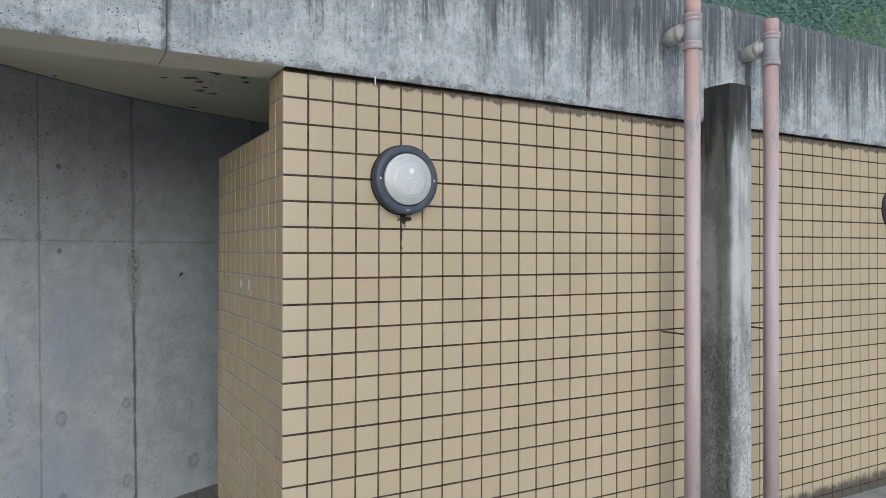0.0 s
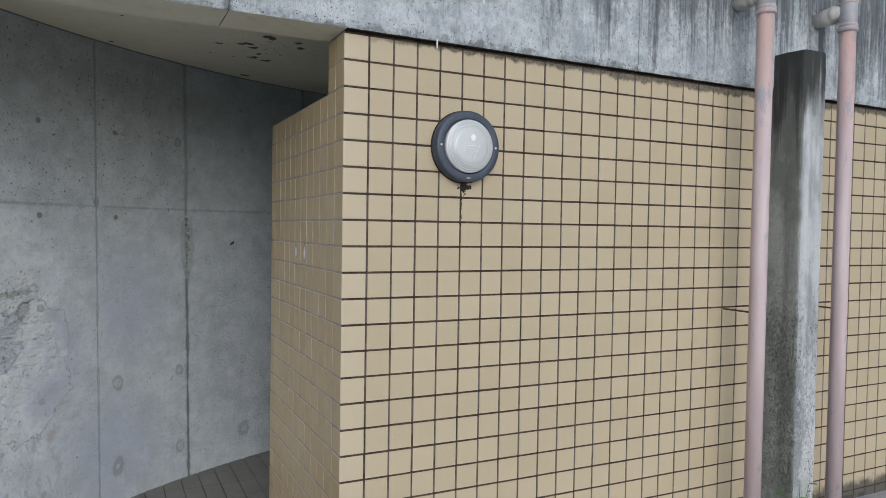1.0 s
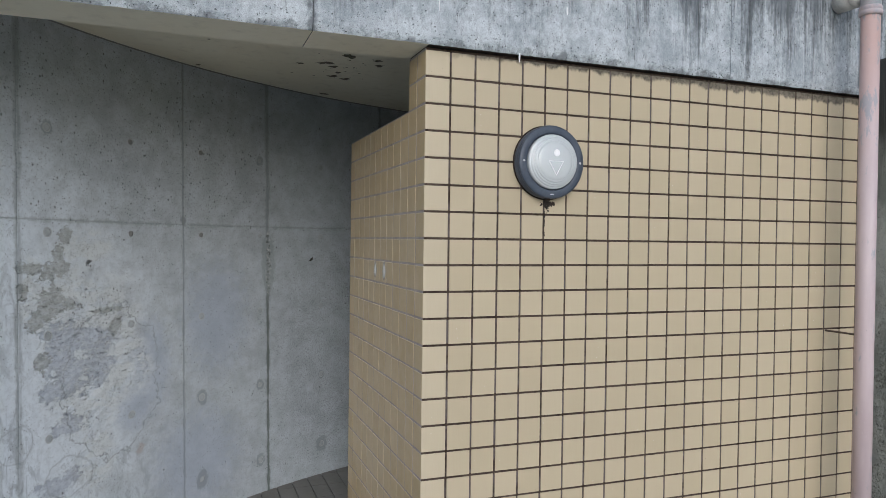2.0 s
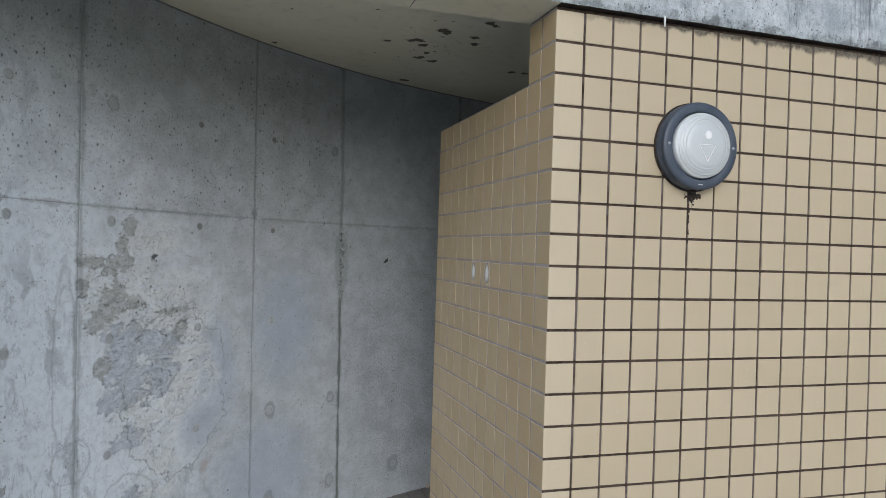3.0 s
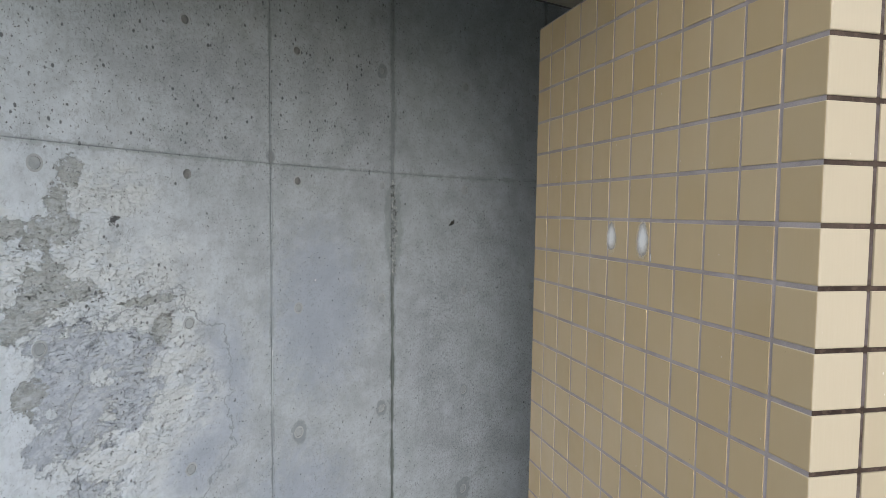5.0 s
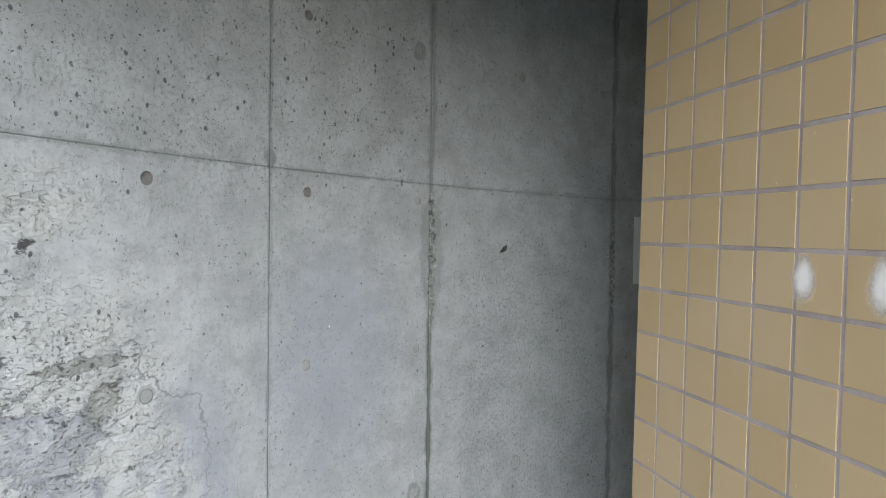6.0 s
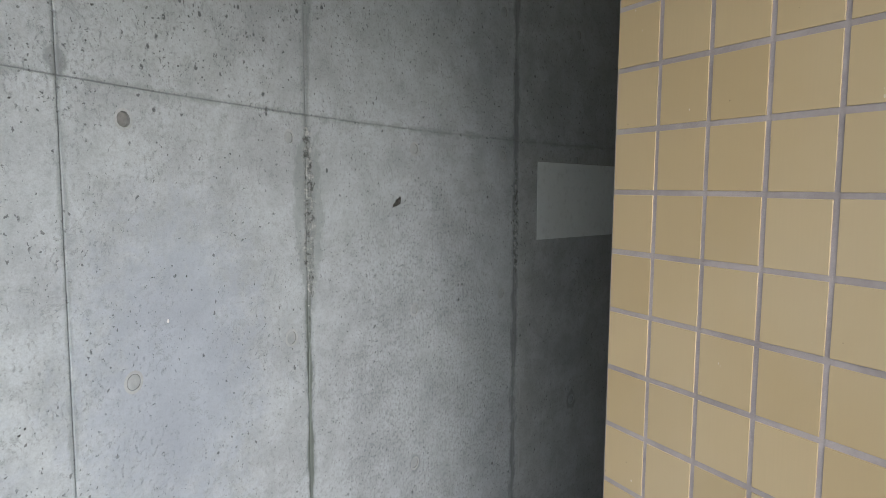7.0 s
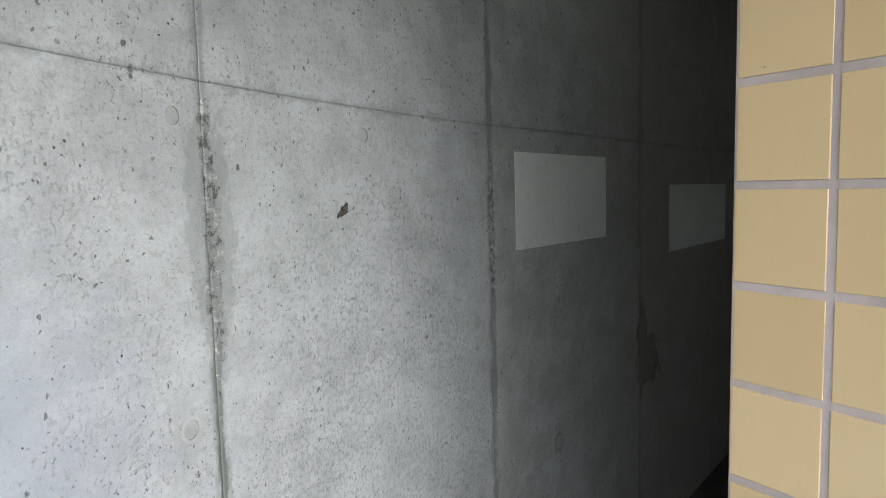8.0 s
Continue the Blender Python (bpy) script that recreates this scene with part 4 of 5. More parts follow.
# crowns on the part of the slope that rises over the roof band
rng = np.random.default_rng(5)
ball = bmesh.new()
bmesh.ops.create_icosphere(ball, subdivisions=1, radius=1.0)
ball_v = np.array([v.co[:] for v in ball.verts])
ball_f = np.array([[v.index for v in f.verts] for f in ball.faces])
ball.free()
shapes = []
for q in range(6):
    lump = np.array([1.0 + 0.65 * noise.fractal(Vector(p) * 1.9 + Vector((q * 7, 0, 0)), 0.8, 2.0, 3) for p in ball_v])
    shapes.append(ball_v * lump[:, None] * np.array([1.0, 1.0, 0.85]))
for name, mat, n, az0, az1, t0, t1, r0, r1, label in (("woods", HAZED_FOREST, 15000, 25, 43, 0.10, 0.28, 1.2, 3.2, "dense hazy blue-green tree crowns on the hillside"), ("bushes", BUSH, 900, 25, 31.0, 0.09, 0.128, 1.4, 2.8, "light green bushes at the edge of the woods")):
    vs, fs, count = [], [], 0
    for q in range(n):
        p = np.array(hill_at(rng.uniform(az0, az1), rng.uniform(t0, t1)))
        r = rng.uniform(r0, r1)
        core = shapes[q % 6] * r * 0.7 + p + np.array([0, 0, r * 0.2])
        vs.append(core)
        fs += (ball_f + count).tolist()
        count += len(core)
        # clumps of leaves round the crown, each a small bent quad
        out = rng.normal(size=(14, 3))
        out /= np.linalg.norm(out, axis=1)[:, None]
        out[:, 2] = np.abs(out[:, 2])
        mid = p + np.array([0, 0, r * 0.2]) + out * r * rng.uniform(0.7, 1.0, (14, 1)) * np.array([1, 1, 0.85])
        a = rng.normal(size=(14, 3)) * 0.27 * r
        b = rng.normal(size=(14, 3)) * 0.27 * r
        a -= out * (a * out).sum(1)[:, None] * 0.75
        b -= out * (b * out).sum(1)[:, None] * 0.75
        quad = np.stack([mid - a, mid - b, mid + a, mid + b], 1).reshape(-1, 3)
        vs.append(quad)
        fs += (np.arange(14 * 4).reshape(14, 4) + count).tolist()
        count += len(quad)
    me = bpy.data.meshes.new(name)
    me.from_pydata(np.concatenate(vs).tolist(), [], fs)
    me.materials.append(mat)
    me.shade_smooth()
    tagged(new(name, me), label, "woods", kind="stuff")
# ---- lamps on the tiled wall ----
def wall_lamp(at):
    """A round cast bulkhead lamp; local z points out of the wall."""
    ob = thing("wall_lamp", "round slate-blue bulkhead lamp with frosted ribbed glass on tiles", "lamp", group="lamps along the front wall")
    ob.matrix_basis = at
    part("gasket", lathe(bmesh.new(), [(0.0, 0.0), (0.1505, 0.0), (0.152, 0.003), (0.150, 0.006), (0.0, 0.006)]), SOOT_AND_SHADE, ob, "black weathered gasket", True)
    part("housing", lathe(bmesh.new(), [(0.0, 0.005), (0.146, 0.005), (0.147, 0.010), (0.144, 0.036), (0.140, 0.040), (0.140, 0.043), (0.0, 0.043)], 64), CAST, ob, "slate-blue cast housing", True)
    bezel = part("bezel", lathe(bmesh.new(), [(0.113, 0.040), (0.142, 0.043), (0.1465, 0.046), (0.1475, 0.051), (0.1455, 0.056), (0.138, 0.0595), (0.119, 0.061), (0.1145, 0.0585), (0.1135, 0.050)], 72, close=True), CAST, ob, "flat slate-blue ring", True)
    for a in (0, 180):
        c, s = math.cos(radians(a)), math.sin(radians(a))
        part("screw", lathe(bmesh.new(), [(0.0048, 0.058), (0.0048, 0.0618), (0.0035, 0.0632), (0.0, 0.0632)], 12, Matrix.Translation((0.1275 * c, 0.1275 * s, 0))), SCREW, bezel, "bright screw head")
    part("maker_plate", box(bmesh.new(), -0.009, 0.009, -0.1325, -0.1285, 0.0598, 0.0612, 0.0006, 1), SCREW, bezel, "tiny bright plate")
    part("drip_lip", box(bmesh.new(), -0.012, 0.012, -0.158, -0.140, 0.004, 0.022, 0.005), SOOT_AND_SHADE, ob, "rusted drain lip")
    dome = [(0.1105, 0.050), (0.1105, 0.062), (0.1085, 0.0695), (0.1045, 0.0715), (0.1030, 0.0705), (0.1015, 0.0765), (0.0965, 0.0785), (0.0950, 0.0770), (0.0935, 0.0825), (0.0880, 0.0845), (0.0865, 0.0830),
            (0.0850, 0.0880), (0.079, 0.0895), (0.0775, 0.0880), (0.076, 0.0895), (0.06, 0.0910), (0.03, 0.0918), (0.0, 0.092)]
    glass = part("glass", lathe(bmesh.new(), dome, 72), GLASS, ob, "frosted glass with concentric ribs", True)
    part("reflector", lathe(bmesh.new(), [(0.0, 0.0445), (0.108, 0.0445), (0.109, 0.052), (0.0, 0.0475)], 48), REFLECTOR, ob, "white reflector dish", True)
    part("raised_disc", lathe(bmesh.new(), [(0.0145, 0.089), (0.0145, 0.0925), (0.012, 0.0937), (0.0, 0.0937)], 24, Matrix.Translation((0.004, 0.033, 0))), WHITE_MARK, glass, "raised round sign")
    bm = bmesh.new()
    for p, q in (((-0.030, 0.0), (0.034, 0.0)), ((0.034, 0.0), (0.003, -0.056)), ((0.003, -0.056), (-0.030, 0.0))):
        tube(bm, [(p[0], p[1], 0.0915), (q[0], q[1], 0.0915)], 0.0017, 8)
    part("raised_triangle", bm, WHITE_MARK, glass, "raised triangle outline")
    return ob


first = wall_lamp(Matrix.Translation((0.507, 0.0, 1.803)) @ pose(0, 0, 0, 90, 0, 0) @ Matrix.Diagonal((0.965, 0.965, 0.86, 1)))
copy_thing(first, Matrix.Translation((4.19, 0.0, 1.80)) @ pose(0, 0, 0, 90, 0, 0))

# rust and sealant that has run from under the lamp
bm = bmesh.new()
random.seed(4)
for k in range(130):
    x = random.gauss(0, 0.012)
    z = 0.004 - abs(random.gauss(0, 0.010)) * (1.7 if abs(x) < 0.006 else 0.8)
    r = random.uniform(0.0014, 0.0052)
    bmesh.ops.create_icosphere(bm, subdivisions=1, radius=r, matrix=Matrix.Translation((x, 0, z)) @ Matrix.Diagonal((1, 0.25, 1.2, 1)))
for k in range(40):
    bmesh.ops.create_icosphere(bm, subdivisions=1, radius=random.uniform(0.0012, 0.0026), matrix=Matrix.Translation((random.gauss(-0.012, 0.0016), 0.0008, random.uniform(-0.16, -0.03))) @ Matrix.Diagonal((1, 0.3, 2.2, 1)))
tagged(part("rust_crust", bm, SOOT_AND_SHADE, at=pose(0.515, -0.0005, 1.645)), "black rust crust below the wall lamp", "rust", kind="structure")


# ---- rainwater pipes ----
def rain_pipe(x, y):
    ob = thing("drainpipe", "faded pink painted rainwater pipe standing before the tiled wall", "drainpipe", (x, y, -0.05), group="rainwater pipes")
    part("pipe", tube(bmesh.new(), [(0, 0, 0.0), (0, 0, 1.2), (0, 0, 2.60)], 0.0385, 28), PIPE, ob, "faded pink paint", True)
    part("upstand", tube(bmesh.new(), [(0, 0, 2.72), (0, 0, 2.812)], 0.0385, 28), PIPE, ob, "faded pink paint", True)
    tee = part("tee", lathe(bmesh.new(), [(0.038, 2.59), (0.0415, 2.594), (0.0415, 2.712), (0.038, 2.716)], 32), PIPE_GREY, ob, "grey plastic tee", True)
    for z, up in ((2.560, 1), (2.742, -1)):
        ring = [(0.044, 0.0), (0.0535, 0.002), (0.0550, 0.012), (0.0540, 0.021), (0.0505, 0.024), (0.0505, 0.027), (0.0530, 0.031), (0.0530, 0.039), (0.0500, 0.044), (0.0485, 0.047), (0.047, 0.048)]
        part("collar", lathe(bmesh.new(), [(r * 0.865, z + up * q * 0.9) for r, q in ring], 32), COLLAR, tee, "ridged pink collar", True)
    back = -y - 0.032
    part("branch", tube(bmesh.new(), [(0, 0.02, 2.668), (0, 0.066, 2.668), (0, 0.068, 2.668), (0, 0.115, 2.664), (0, back, 2.658)], [0.040, 0.041, 0.046, 0.045, 0.038], 24), PIPE_STUB, ob, "grimy branch into the concrete band", True)
    part("socket_ring", tube(bmesh.new(), [(0, 0.05, 2.668), (0, 0.058, 2.668), (0, 0.078, 2.668), (0, 0.084, 2.668)], [0.040, 0.0480, 0.0480, 0.044], 24), PIPE_STUB, tee, "", True)
    part("support_rod", tube(bmesh.new(), [(0.0, 0.03, 1.142), (0.0, -y + 0.002, 1.142)], 0.0045, 8), STEEL, ob, "rusty rod")
    return ob


rain_pipe(2.011, -0.2)
rain_pipe(2.613, -0.205)

# ---- concrete pier between the pipes ----
pier = thing("pier", "algae-streaked concrete pier standing against the tiled wall between pipes", "pier", (2.38, -0.1, -0.05))
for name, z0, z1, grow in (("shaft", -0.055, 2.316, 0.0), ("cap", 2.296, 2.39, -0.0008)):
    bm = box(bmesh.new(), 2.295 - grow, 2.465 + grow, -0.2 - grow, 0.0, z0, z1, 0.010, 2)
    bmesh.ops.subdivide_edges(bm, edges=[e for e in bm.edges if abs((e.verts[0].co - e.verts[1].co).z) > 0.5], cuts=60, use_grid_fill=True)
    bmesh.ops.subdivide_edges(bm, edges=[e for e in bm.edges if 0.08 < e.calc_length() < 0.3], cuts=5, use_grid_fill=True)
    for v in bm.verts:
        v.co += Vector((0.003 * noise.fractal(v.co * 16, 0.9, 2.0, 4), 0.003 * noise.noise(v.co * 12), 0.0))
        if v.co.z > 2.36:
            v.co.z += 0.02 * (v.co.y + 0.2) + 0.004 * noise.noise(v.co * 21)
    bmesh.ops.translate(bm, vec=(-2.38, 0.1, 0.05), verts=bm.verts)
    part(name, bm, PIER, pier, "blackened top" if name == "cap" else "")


# ---- weed at the foot of the pier ----
def weed(x, y, z):
    ob = thing("weed", "small bright green weed growing at the wall's foot", "plant", (x, y, z))
    random.seed(11)
    for k in range(9):
        a, lean, h = random.uniform(0, 6.28), random.uniform(0.12, 0.5), random.uniform(0.10, 0.27)
        tip = Vector((math.cos(a) * lean * h, math.sin(a) * lean * h, h))
        stem = part("stem", tube(bmesh.new(), [(0, 0, 0), tip * 0.5 + Vector((0, 0, h * 0.08)), tip], [0.003, 0.0024, 0.0014], 6), STEM, ob)
        for q in range(3):
            base = tip * (0.55 + 0.22 * q)
            b = a + random.uniform(-1.6, 1.6)
            ln, wd = random.uniform(0.03, 0.055), random.uniform(0.010, 0.017)
            d, side = Vector((math.cos(b), math.sin(b), random.uniform(-0.1, 0.5))).normalized(), Vector((-math.sin(b), math.cos(b), 0))
            bm = bmesh.new()
            prev = None
            for i in range(6):
                t = i / 5
                c = base + d * ln * t - Vector((0, 0, 0.012 * t * t))
                w = wd * math.sin(math.pi * min(0.98, t * 0.9 + 0.08))
                cur = [bm.verts.new(c - side * w + Vector((0, 0, 0.003))), bm.verts.new(c), bm.verts.new(c + side * w + Vector((0, 0, 0.003)))]
                if prev:
                    bm.faces.new((prev[0], prev[1], cur[1], cur[0]))
                    bm.faces.new((prev[1], prev[2], cur[2], cur[1]))
                prev = cur
            part("leaf", bm, LEAF, stem, smooth=True)
    return ob


weed(2.28, -0.25, -0.05)
# ---- form-tie plugs of the concrete wall ----
def disc_on_wall(s, z, off, bm_mesh):
    p, q = on_wall(s, z, off), on_wall(s, z, off + 0.1)
    n = (q - p).normalized()
    t = Vector((0, 0, 1)).cross(n)
    return Matrix.Translation(p) @ Matrix((t, Vector((0, 0, 1)), n)).transposed().to_4x4()


def plug_cup(dep, mat):
    """A mortar-filled cone hole: narrow lip on the face, steep side, flat floor."""
    return mesh_of("tie_plug", lathe(bmesh.new(), [(0.0206, -0.003), (0.0203, 0.0), (0.0160, 0.0001), (0.0148, 0.0), (0.0145, -0.0006), (0.0140, -dep), (0.0, -dep + 0.0002)], 28), mat, False)


def plug_flush(mat):
    """Filled nearly flush: a fine open ring round a flat mortar face."""
    return mesh_of("tie_plug", lathe(bmesh.new(), [(0.0206, -0.003), (0.0203, 0.0), (0.0154, 0.0001), (0.0147, 0.0), (0.0144, -0.0018), (0.0138, -0.0018), (0.0134, -0.0003), (0.0, -0.0001)], 28), mat, False)


# open rings and deep cup floors are darkened in colour for recess shade
CUPS = [plug_flush(PLUG), plug_cup(0.0018, PLUG), plug_cup(0.0060, PLUG_RIM)]
for me in CUPS:
    me.materials.append(PLUG_LIP)
    me.materials.append(PLUG_RIM)
    for f in me.polygons:
        r = math.hypot(f.center.x, f.center.y)
        f.material_index = 1 if r > 0.0149 else 2 if r > 0.0132 else 0
for s, z, r, dep in TIES:
    kind = 2 if z > 1.4 and s in (-0.318, 0.122) else 1 if dep > 0.0035 else 0
    plug = new("tie_plug", CUPS[kind])
    plug.parent, plug.matrix_basis = wall_concrete, disc_on_wall(s, z, 0.0, None) @ Matrix.Diagonal((r / 0.0145, r / 0.0145, 1, 1))

# a fleck of white paint on the concrete and a pebble on the floor at its foot
bm = bmesh.new()
bmesh.ops.create_icosphere(bm, subdivisions=2, radius=0.0026, matrix=Matrix.Diagonal((1.0, 1.5, 0.3, 1)))
tagged(part("paint_fleck", bm, WHITE_MARK, at=disc_on_wall(0.2, 1.16, 0.0, None)), "tiny white paint fleck on the concrete", "paint")
bm = bmesh.new()
bmesh.ops.create_icosphere(bm, subdivisions=3, radius=0.013, matrix=Matrix.Diagonal((1.0, 0.8, 0.85, 1)))
for v in bm.verts:
    v.co *= 1.0 + 0.25 * noise.noise(v.co * 90)
tagged(part("pebble", bm, PEBBLE, at=Matrix.Translation(on_wall(1.25, FLOOR + 0.010, 0.016))), "small pale tan pebble lying at the wall's foot", "pebble")

# touched-up rectangles of pale paint
for s0, s1, z0, z1 in ((1.590, 2.168, 1.233, 1.496), (2.793, 3.6, 1.129, 1.402)):
    patch = tagged(part("paint_patch", wall_grid(s0, s1, z0, z1, 0.04, 0.0012, None, False), PATCH), "pale grey rectangle of touch-up paint on bare concrete", "paint patch", group="paint patches", kind="structure")

# leaf scrap stuck to the concrete
bm = bmesh.new()
out = [(-0.016, -0.012), (-0.013, -0.003), (-0.005, 0.002), (-0.002, 0.009), (0.006, 0.011), (0.013, 0.018), (0.015, 0.009), (0.010, 0.003), (0.011, -0.003), (0.004, -0.004), (-0.002, -0.009), (-0.008, -0.008)]
lo = [bm.verts.new((x, y, 0.001)) for x, y in out]
hi = [bm.verts.new((x * 0.86, y * 0.86, 0.005 + 0.003 * math.sin(x * 200))) for x, y in out]
bm.faces.new(lo)
bm.faces.new(hi)
for k in range(len(out)):
    bm.faces.new((lo[k], lo[(k + 1) % len(out)], hi[(k + 1) % len(out)], hi[k]))
tagged(part("leaf_scrap", bm, DARK_LEAF, at=disc_on_wall(0.913, 1.362, 0.0, None)), "small dark dry leaf scrap stuck to the concrete", "leaf")


# ---- glazed tiles ----
def tile_rings(w, h):
    def ring(q, d):
        return [(-w + q, -h + q, d), (w - q, -h + q, d), (w - q, h - q, d), (-w + q, h - q, d)]
    return [ring(0.0, 0.006), ring(0.0, 0.0016), ring(0.00015, 0.0003), ring(0.0006, 0.0)]


def tile_mesh(bm, m):
    """One square tile: local x and y in its plane, face at z = 0 looking to -z, body behind."""
    half = (P - JOINT) / 2
    rings = [[bm.verts.new(m @ Vector(p)) for p in ring] for ring in tile_rings(half, half)]
    for a, b in zip(rings, rings[1:]):
        for k in range(4):
            bm.faces.new((a[k], a[(k + 1) % 4], b[(k + 1) % 4], b[k]))
    bm.faces.new(rings[-1])


def smooth_rim(me):
    for f in me.polygons:
        f.use_smooth = True
    return me


FACE_FRONT = Matrix(((1, 0, 0), (0, 0, 1), (0, 1, 0))).to_4x4()      # tile's z goes to world +y
FACE_SIDE = Matrix(((0, 0, 1), (1, 0, 0), (0, 1, 0))).to_4x4()       # tile's z goes to world +x
bm = bmesh.new()
tile_mesh(bm, Matrix.Identity(4))
one_tile = mesh_of("tile", bm, GLAZE)
side_tile = one_tile.copy()
side_tile.materials[0] = GLAZE_SIDE

# corner tiles that turn from the front into the passage
outline = [(0.096, 0.0060), (0.096, 0.0022), (0.0945, 0.0004), (0.0930, 0.0), (0.0035, 0.0), (0.0015, 0.0005), (0.0005, 0.0015), (0.0, 0.0035), (0.0, 0.0930), (0.0004, 0.0945), (0.0022, 0.096), (0.0060, 0.096), (0.0060, 0.0060)]
bm = bmesh.new()
half = (P - JOINT) / 2
rings = []
for z, pull in ((-half, 0.0016), (-half + 0.0012, 0.0004), (-half + 0.003, 0.0), (half - 0.003, 0.0), (half - 0.0012, 0.0004), (half, 0.0016)):
    rings.append([bm.verts.new((x + (pull if x < 0.004 else 0), y + (pull if y < 0.004 else 0), z)) for x, y in outline])
for a, b in zip(rings, rings[1:]):
    for k in range(len(outline)):
        bm.faces.new((a[k], a[(k + 1) % len(outline)], b[(k + 1) % len(outline)], b[k]))
bm.faces.new(rings[0])
bm.faces.new(rings[-1])
corner_tile = mesh_of("corner_tile", bm, GLAZE_CORNER)
corner_tile.materials.append(GLAZE_SIDE)
for f in corner_tile.polygons:
    if f.normal.x < -0.8:
        f.material_index = 1

random.seed(7)
ROWS_DOWN = 23


def jitter():
    return Matrix.Rotation(random.gauss(0, 0.0017), 4, "X") @ Matrix.Rotation(random.gauss(0, 0.0017), 4, "Y") @ Matrix.Rotation(random.gauss(0, 0.0012), 4, "Z")


for j in range(ROWS_DOWN):
    z = TOP - P * (j + 0.5)
    ob = new("corner_tile", corner_tile)
    ob.parent = wall_front
    ob.matrix_basis = Matrix.Translation((random.gauss(0, 0.0003), random.gauss(0, 0.0003), z))
    for i in range(1, 13):
        ob = new("tile", one_tile)
        ob.parent = wall_front
        ob.matrix_basis = Matrix.Translation((P * (i + 0.5) + random.gauss(0, 0.0003), random.gauss(0, 0.0003), z + random.gauss(0, 0.0003))) @ FACE_FRONT @ jitter()
    for k in range(1, 12):
        if k > 1 and j < 2:
            continue
        ob = new("tile", side_tile)
        ob.parent = wall_front if k == 1 else wall_partition
        place = Matrix.Translation((random.gauss(0, 0.0003), P * (k + 0.5) + random.gauss(0, 0.0003), z + random.gauss(0, 0.0003))) @ FACE_SIDE @ jitter()
        if j == 8 and k in (4, 5, 6):      # laid true, under the white scuffs
            place = Matrix.Translation((0, P * (k + 0.5), z)) @ FACE_SIDE
        ob.matrix_basis = place

bm = bmesh.new()
for j in range(ROWS_DOWN):
    for i in range(13, 54):
        tile_mesh(bm, Matrix.Translation((P * (i + 0.5), random.gauss(0, 0.0003), TOP - P * (j + 0.5) + random.gauss(0, 0.0003))) @ FACE_FRONT @ jitter())
far_tiles = part("tiles", bm, GLAZE_FAR, wall_front)
far_tiles["kind"] = "stuff"

# white scuffs on the partition's glaze
for y, z, w, h in ((0.682, 1.357, 0.070, 0.100), (0.532, 1.356, 0.074, 0.112), (0.494, 1.316, 0.006, 0.030)):
    bm = bmesh.new()
    layer = bm.loops.layers.uv.new("UVMap")
    f = bm.faces.new([bm.verts.new(p) for p in ((-0.5, -0.5, 0), (0.5, -0.5, 0), (0.5, 0.5, 0), (-0.5, 0.5, 0))])
    for lp in f.loops:
        lp[layer].uv = (lp.vert.co.x + 0.5, lp.vert.co.y + 0.5)
    ob = tagged(new("white_scuff", mesh_of("white_scuff", bm, FLECK)), "white scuff on the beige glazed tile", "scuff", group="scuffs", kind="structure")
    ob.matrix_basis = Matrix.Translation((-0.0002, y, z)) @ Matrix(((0, 0, -1), (-1, 0, 0), (0, 1, 0))).to_4x4() @ Matrix.Diagonal((w, h, 1, 1))

# flaked and mouldy spots under the soffit
random.seed(21)
bm = bmesh.new()
for x, y, r in ((-0.276, 1.20, 0.022), (-0.17, 1.15, 0.030), (-0.135, 1.13, 0.032), (-0.10, 1.20, 0.028), (-0.08, 0.96, 0.040), (-0.05, 0.985, 0.030), (-0.049, 1.315, 0.026), (-0.065, 1.41, 0.03), (0.015, 1.45, 0.028),
                (0.085, 1.0, 0.030), (0.122, 1.09, 0.030), (0.08, 0.79, 0.03), (0.112, 0.81, 0.022), (-0.02, 1.89, 0.03), (-0.765, 1.44, 0.02), (-0.73, 0.93, 0.010), (0.47, 1.49, 0.03), (0.55, 1.48, 0.024), (-0.4, 0.8, 0.010)):
    n = 14
    ph = random.uniform(0, 9)
    ring = [bm.verts.new((x + r * (0.65 + 0.6 * noise.noise(Vector((math.cos(t) * 1.6 + ph, math.sin(t) * 1.6, ph)))) * math.cos(t) * 1.2, y + r * (0.65 + 0.6 * noise.noise(Vector((math.cos(t) * 1.6 + ph, math.sin(t) * 1.6, ph)))) * math.sin(t), SOFFIT - 0.0012)) for t in (2 * math.pi * q / n for q in range(n))]
    bm.faces.new(ring)
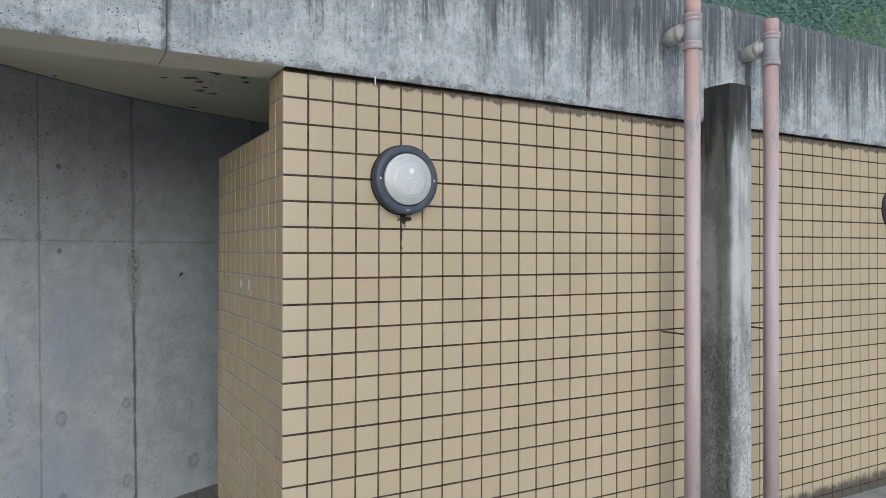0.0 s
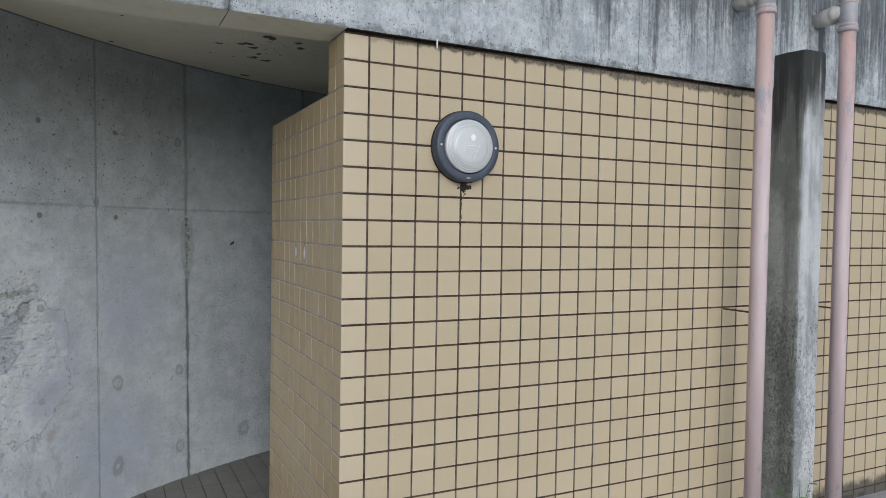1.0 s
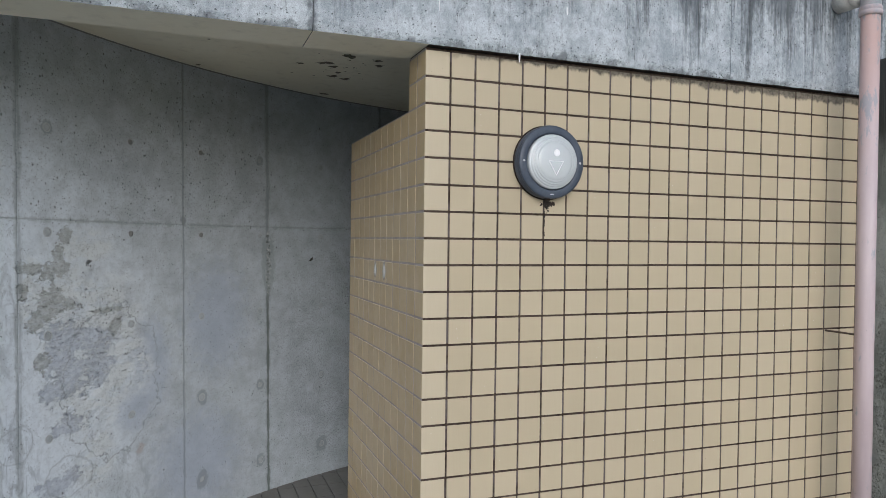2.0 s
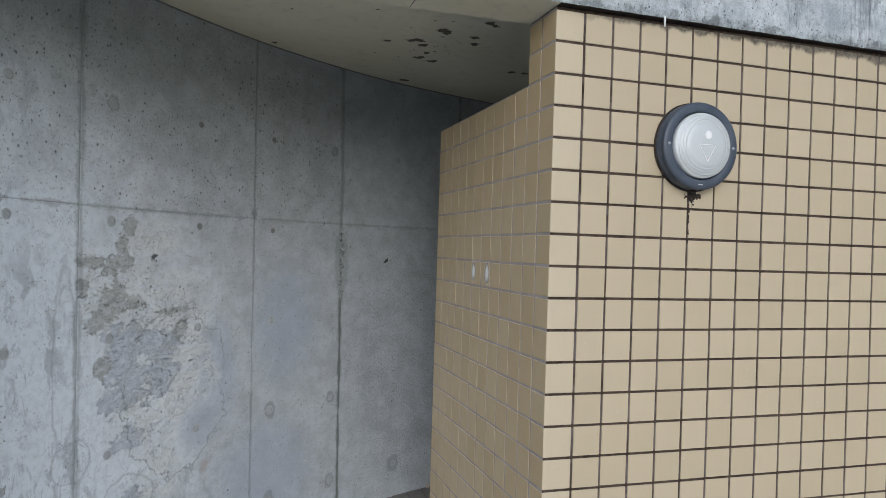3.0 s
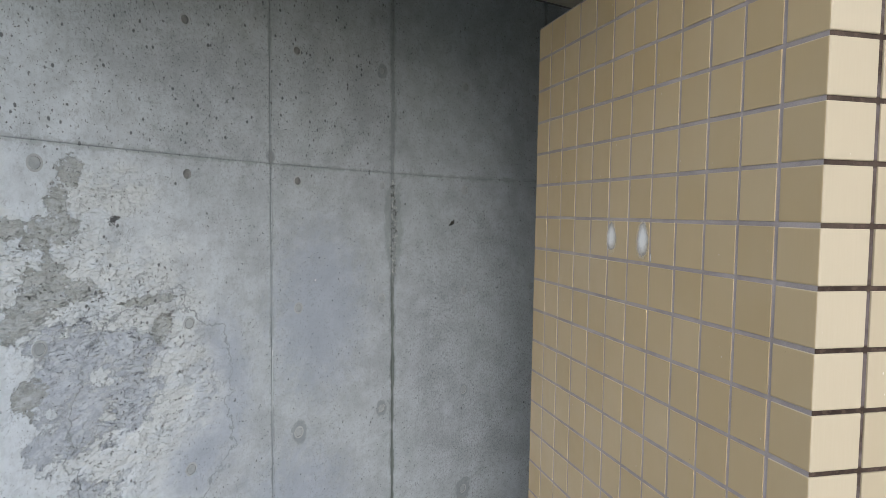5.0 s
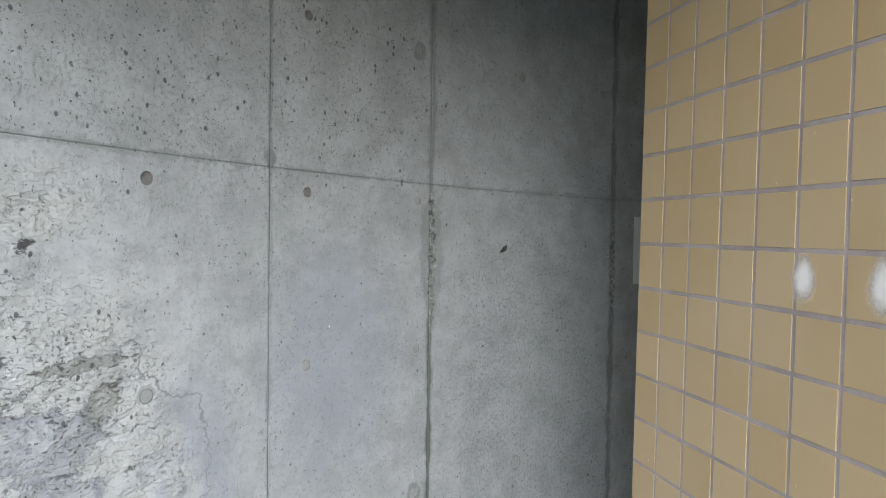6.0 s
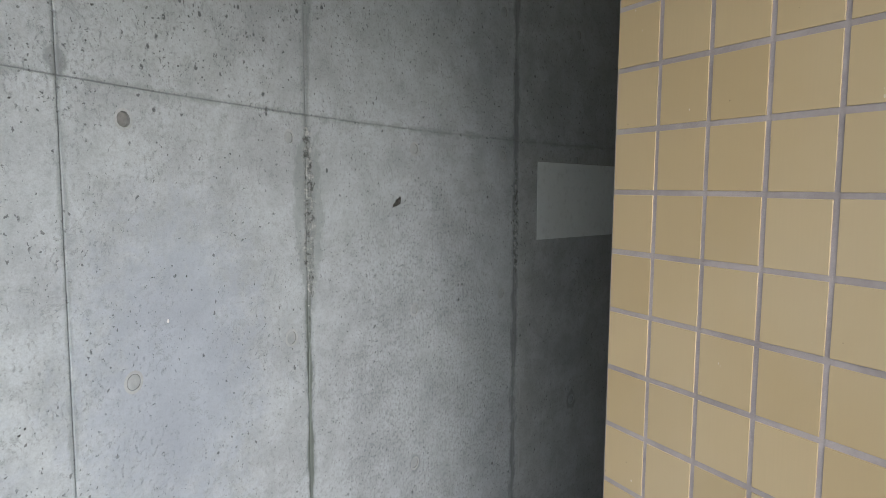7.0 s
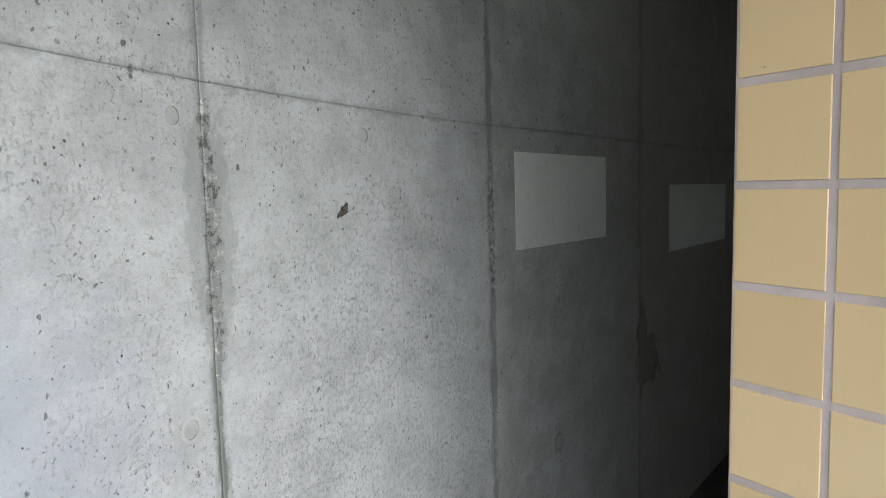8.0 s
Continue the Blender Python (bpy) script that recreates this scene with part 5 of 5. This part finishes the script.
for q in range(34):      # specks round the largest spots
    x, y, r = random.gauss(-0.06, 0.09), random.gauss(1.15, 0.16), random.uniform(0.002, 0.006)
    bm.faces.new([bm.verts.new((x + r * math.cos(t) * 1.3, y + r * math.sin(t), SOFFIT - 0.0012)) for t in (2 * math.pi * k / 7 + q for k in range(7))])
tagged(part("mould_spots", bm, MOULD), "dark flaked spots on the cream soffit", "stain", kind="structure")

# paint drips and a plastic stub on the concrete band
for x, z, w, h in ((0.04, 2.357, 0.004, 0.05), (0.575, 2.402, 0.008, 0.034), (0.357, 2.50, 0.005, 0.03)):
    bm = bmesh.new()
    bmesh.ops.create_icosphere(bm, subdivisions=2, radius=0.5, matrix=Matrix.Translation((x, -0.031, z)) @ Matrix.Diagonal((w, 0.006, h, 1)))
    for v in bm.verts:
        v.co.x += 0.002 * noise.noise(Vector((v.co.z * 60, x, 0)))
    tagged(part("paint_drip", bm, WHITE_MARK), "cream paint drip on the concrete band", "paint", group="paint drips", kind="structure")
tagged(part("plastic_stub", tube(bmesh.new(), [(0.372, -0.026, 2.214), (0.370, -0.028, 2.20), (0.371, -0.027, 2.180)], [0.003, 0.0036, 0.0022], 8), WHITE_MARK), "small white plastic stub under the concrete band", "stub")

# ---- passage floor tiles ----
FW, FL = 0.1, 0.2
floor_tile = mesh_of("floor_tile", box(bmesh.new(), -FW / 2 + 0.0025, FW / 2 - 0.0025, -FL / 2 + 0.0015, FL / 2 - 0.0015, -0.012, 0.0, 0.0012, 1), FLOOR_TILE)
rest = bmesh.new()
for a in range(-20, 32):
    for b in range(0, 17):
        c = Vector((0.06 + a * FW, 0.1 + b * FL, FLOOR))
        d = math.hypot(c.x - CX, c.y - CY)
        if d > CR + 0.1 or (c.x > -0.05 and c.y < 1.15):
            continue
        m = Matrix.Translation(c) @ jitter()
        if c.x < 0.9:
            ob = new("floor_tile", floor_tile)
            ob.parent, ob.matrix_basis = floor_bed, m
        else:
            box(rest, c.x - FW / 2 + 0.0025, c.x + FW / 2 - 0.0025, c.y - FL / 2 + 0.0015, c.y + FL / 2 - 0.0015, FLOOR - 0.012, FLOOR)
tiles_rest = part("floor_tiles", rest, FLOOR_TILE, floor_bed)
tiles_rest["kind"] = "stuff"
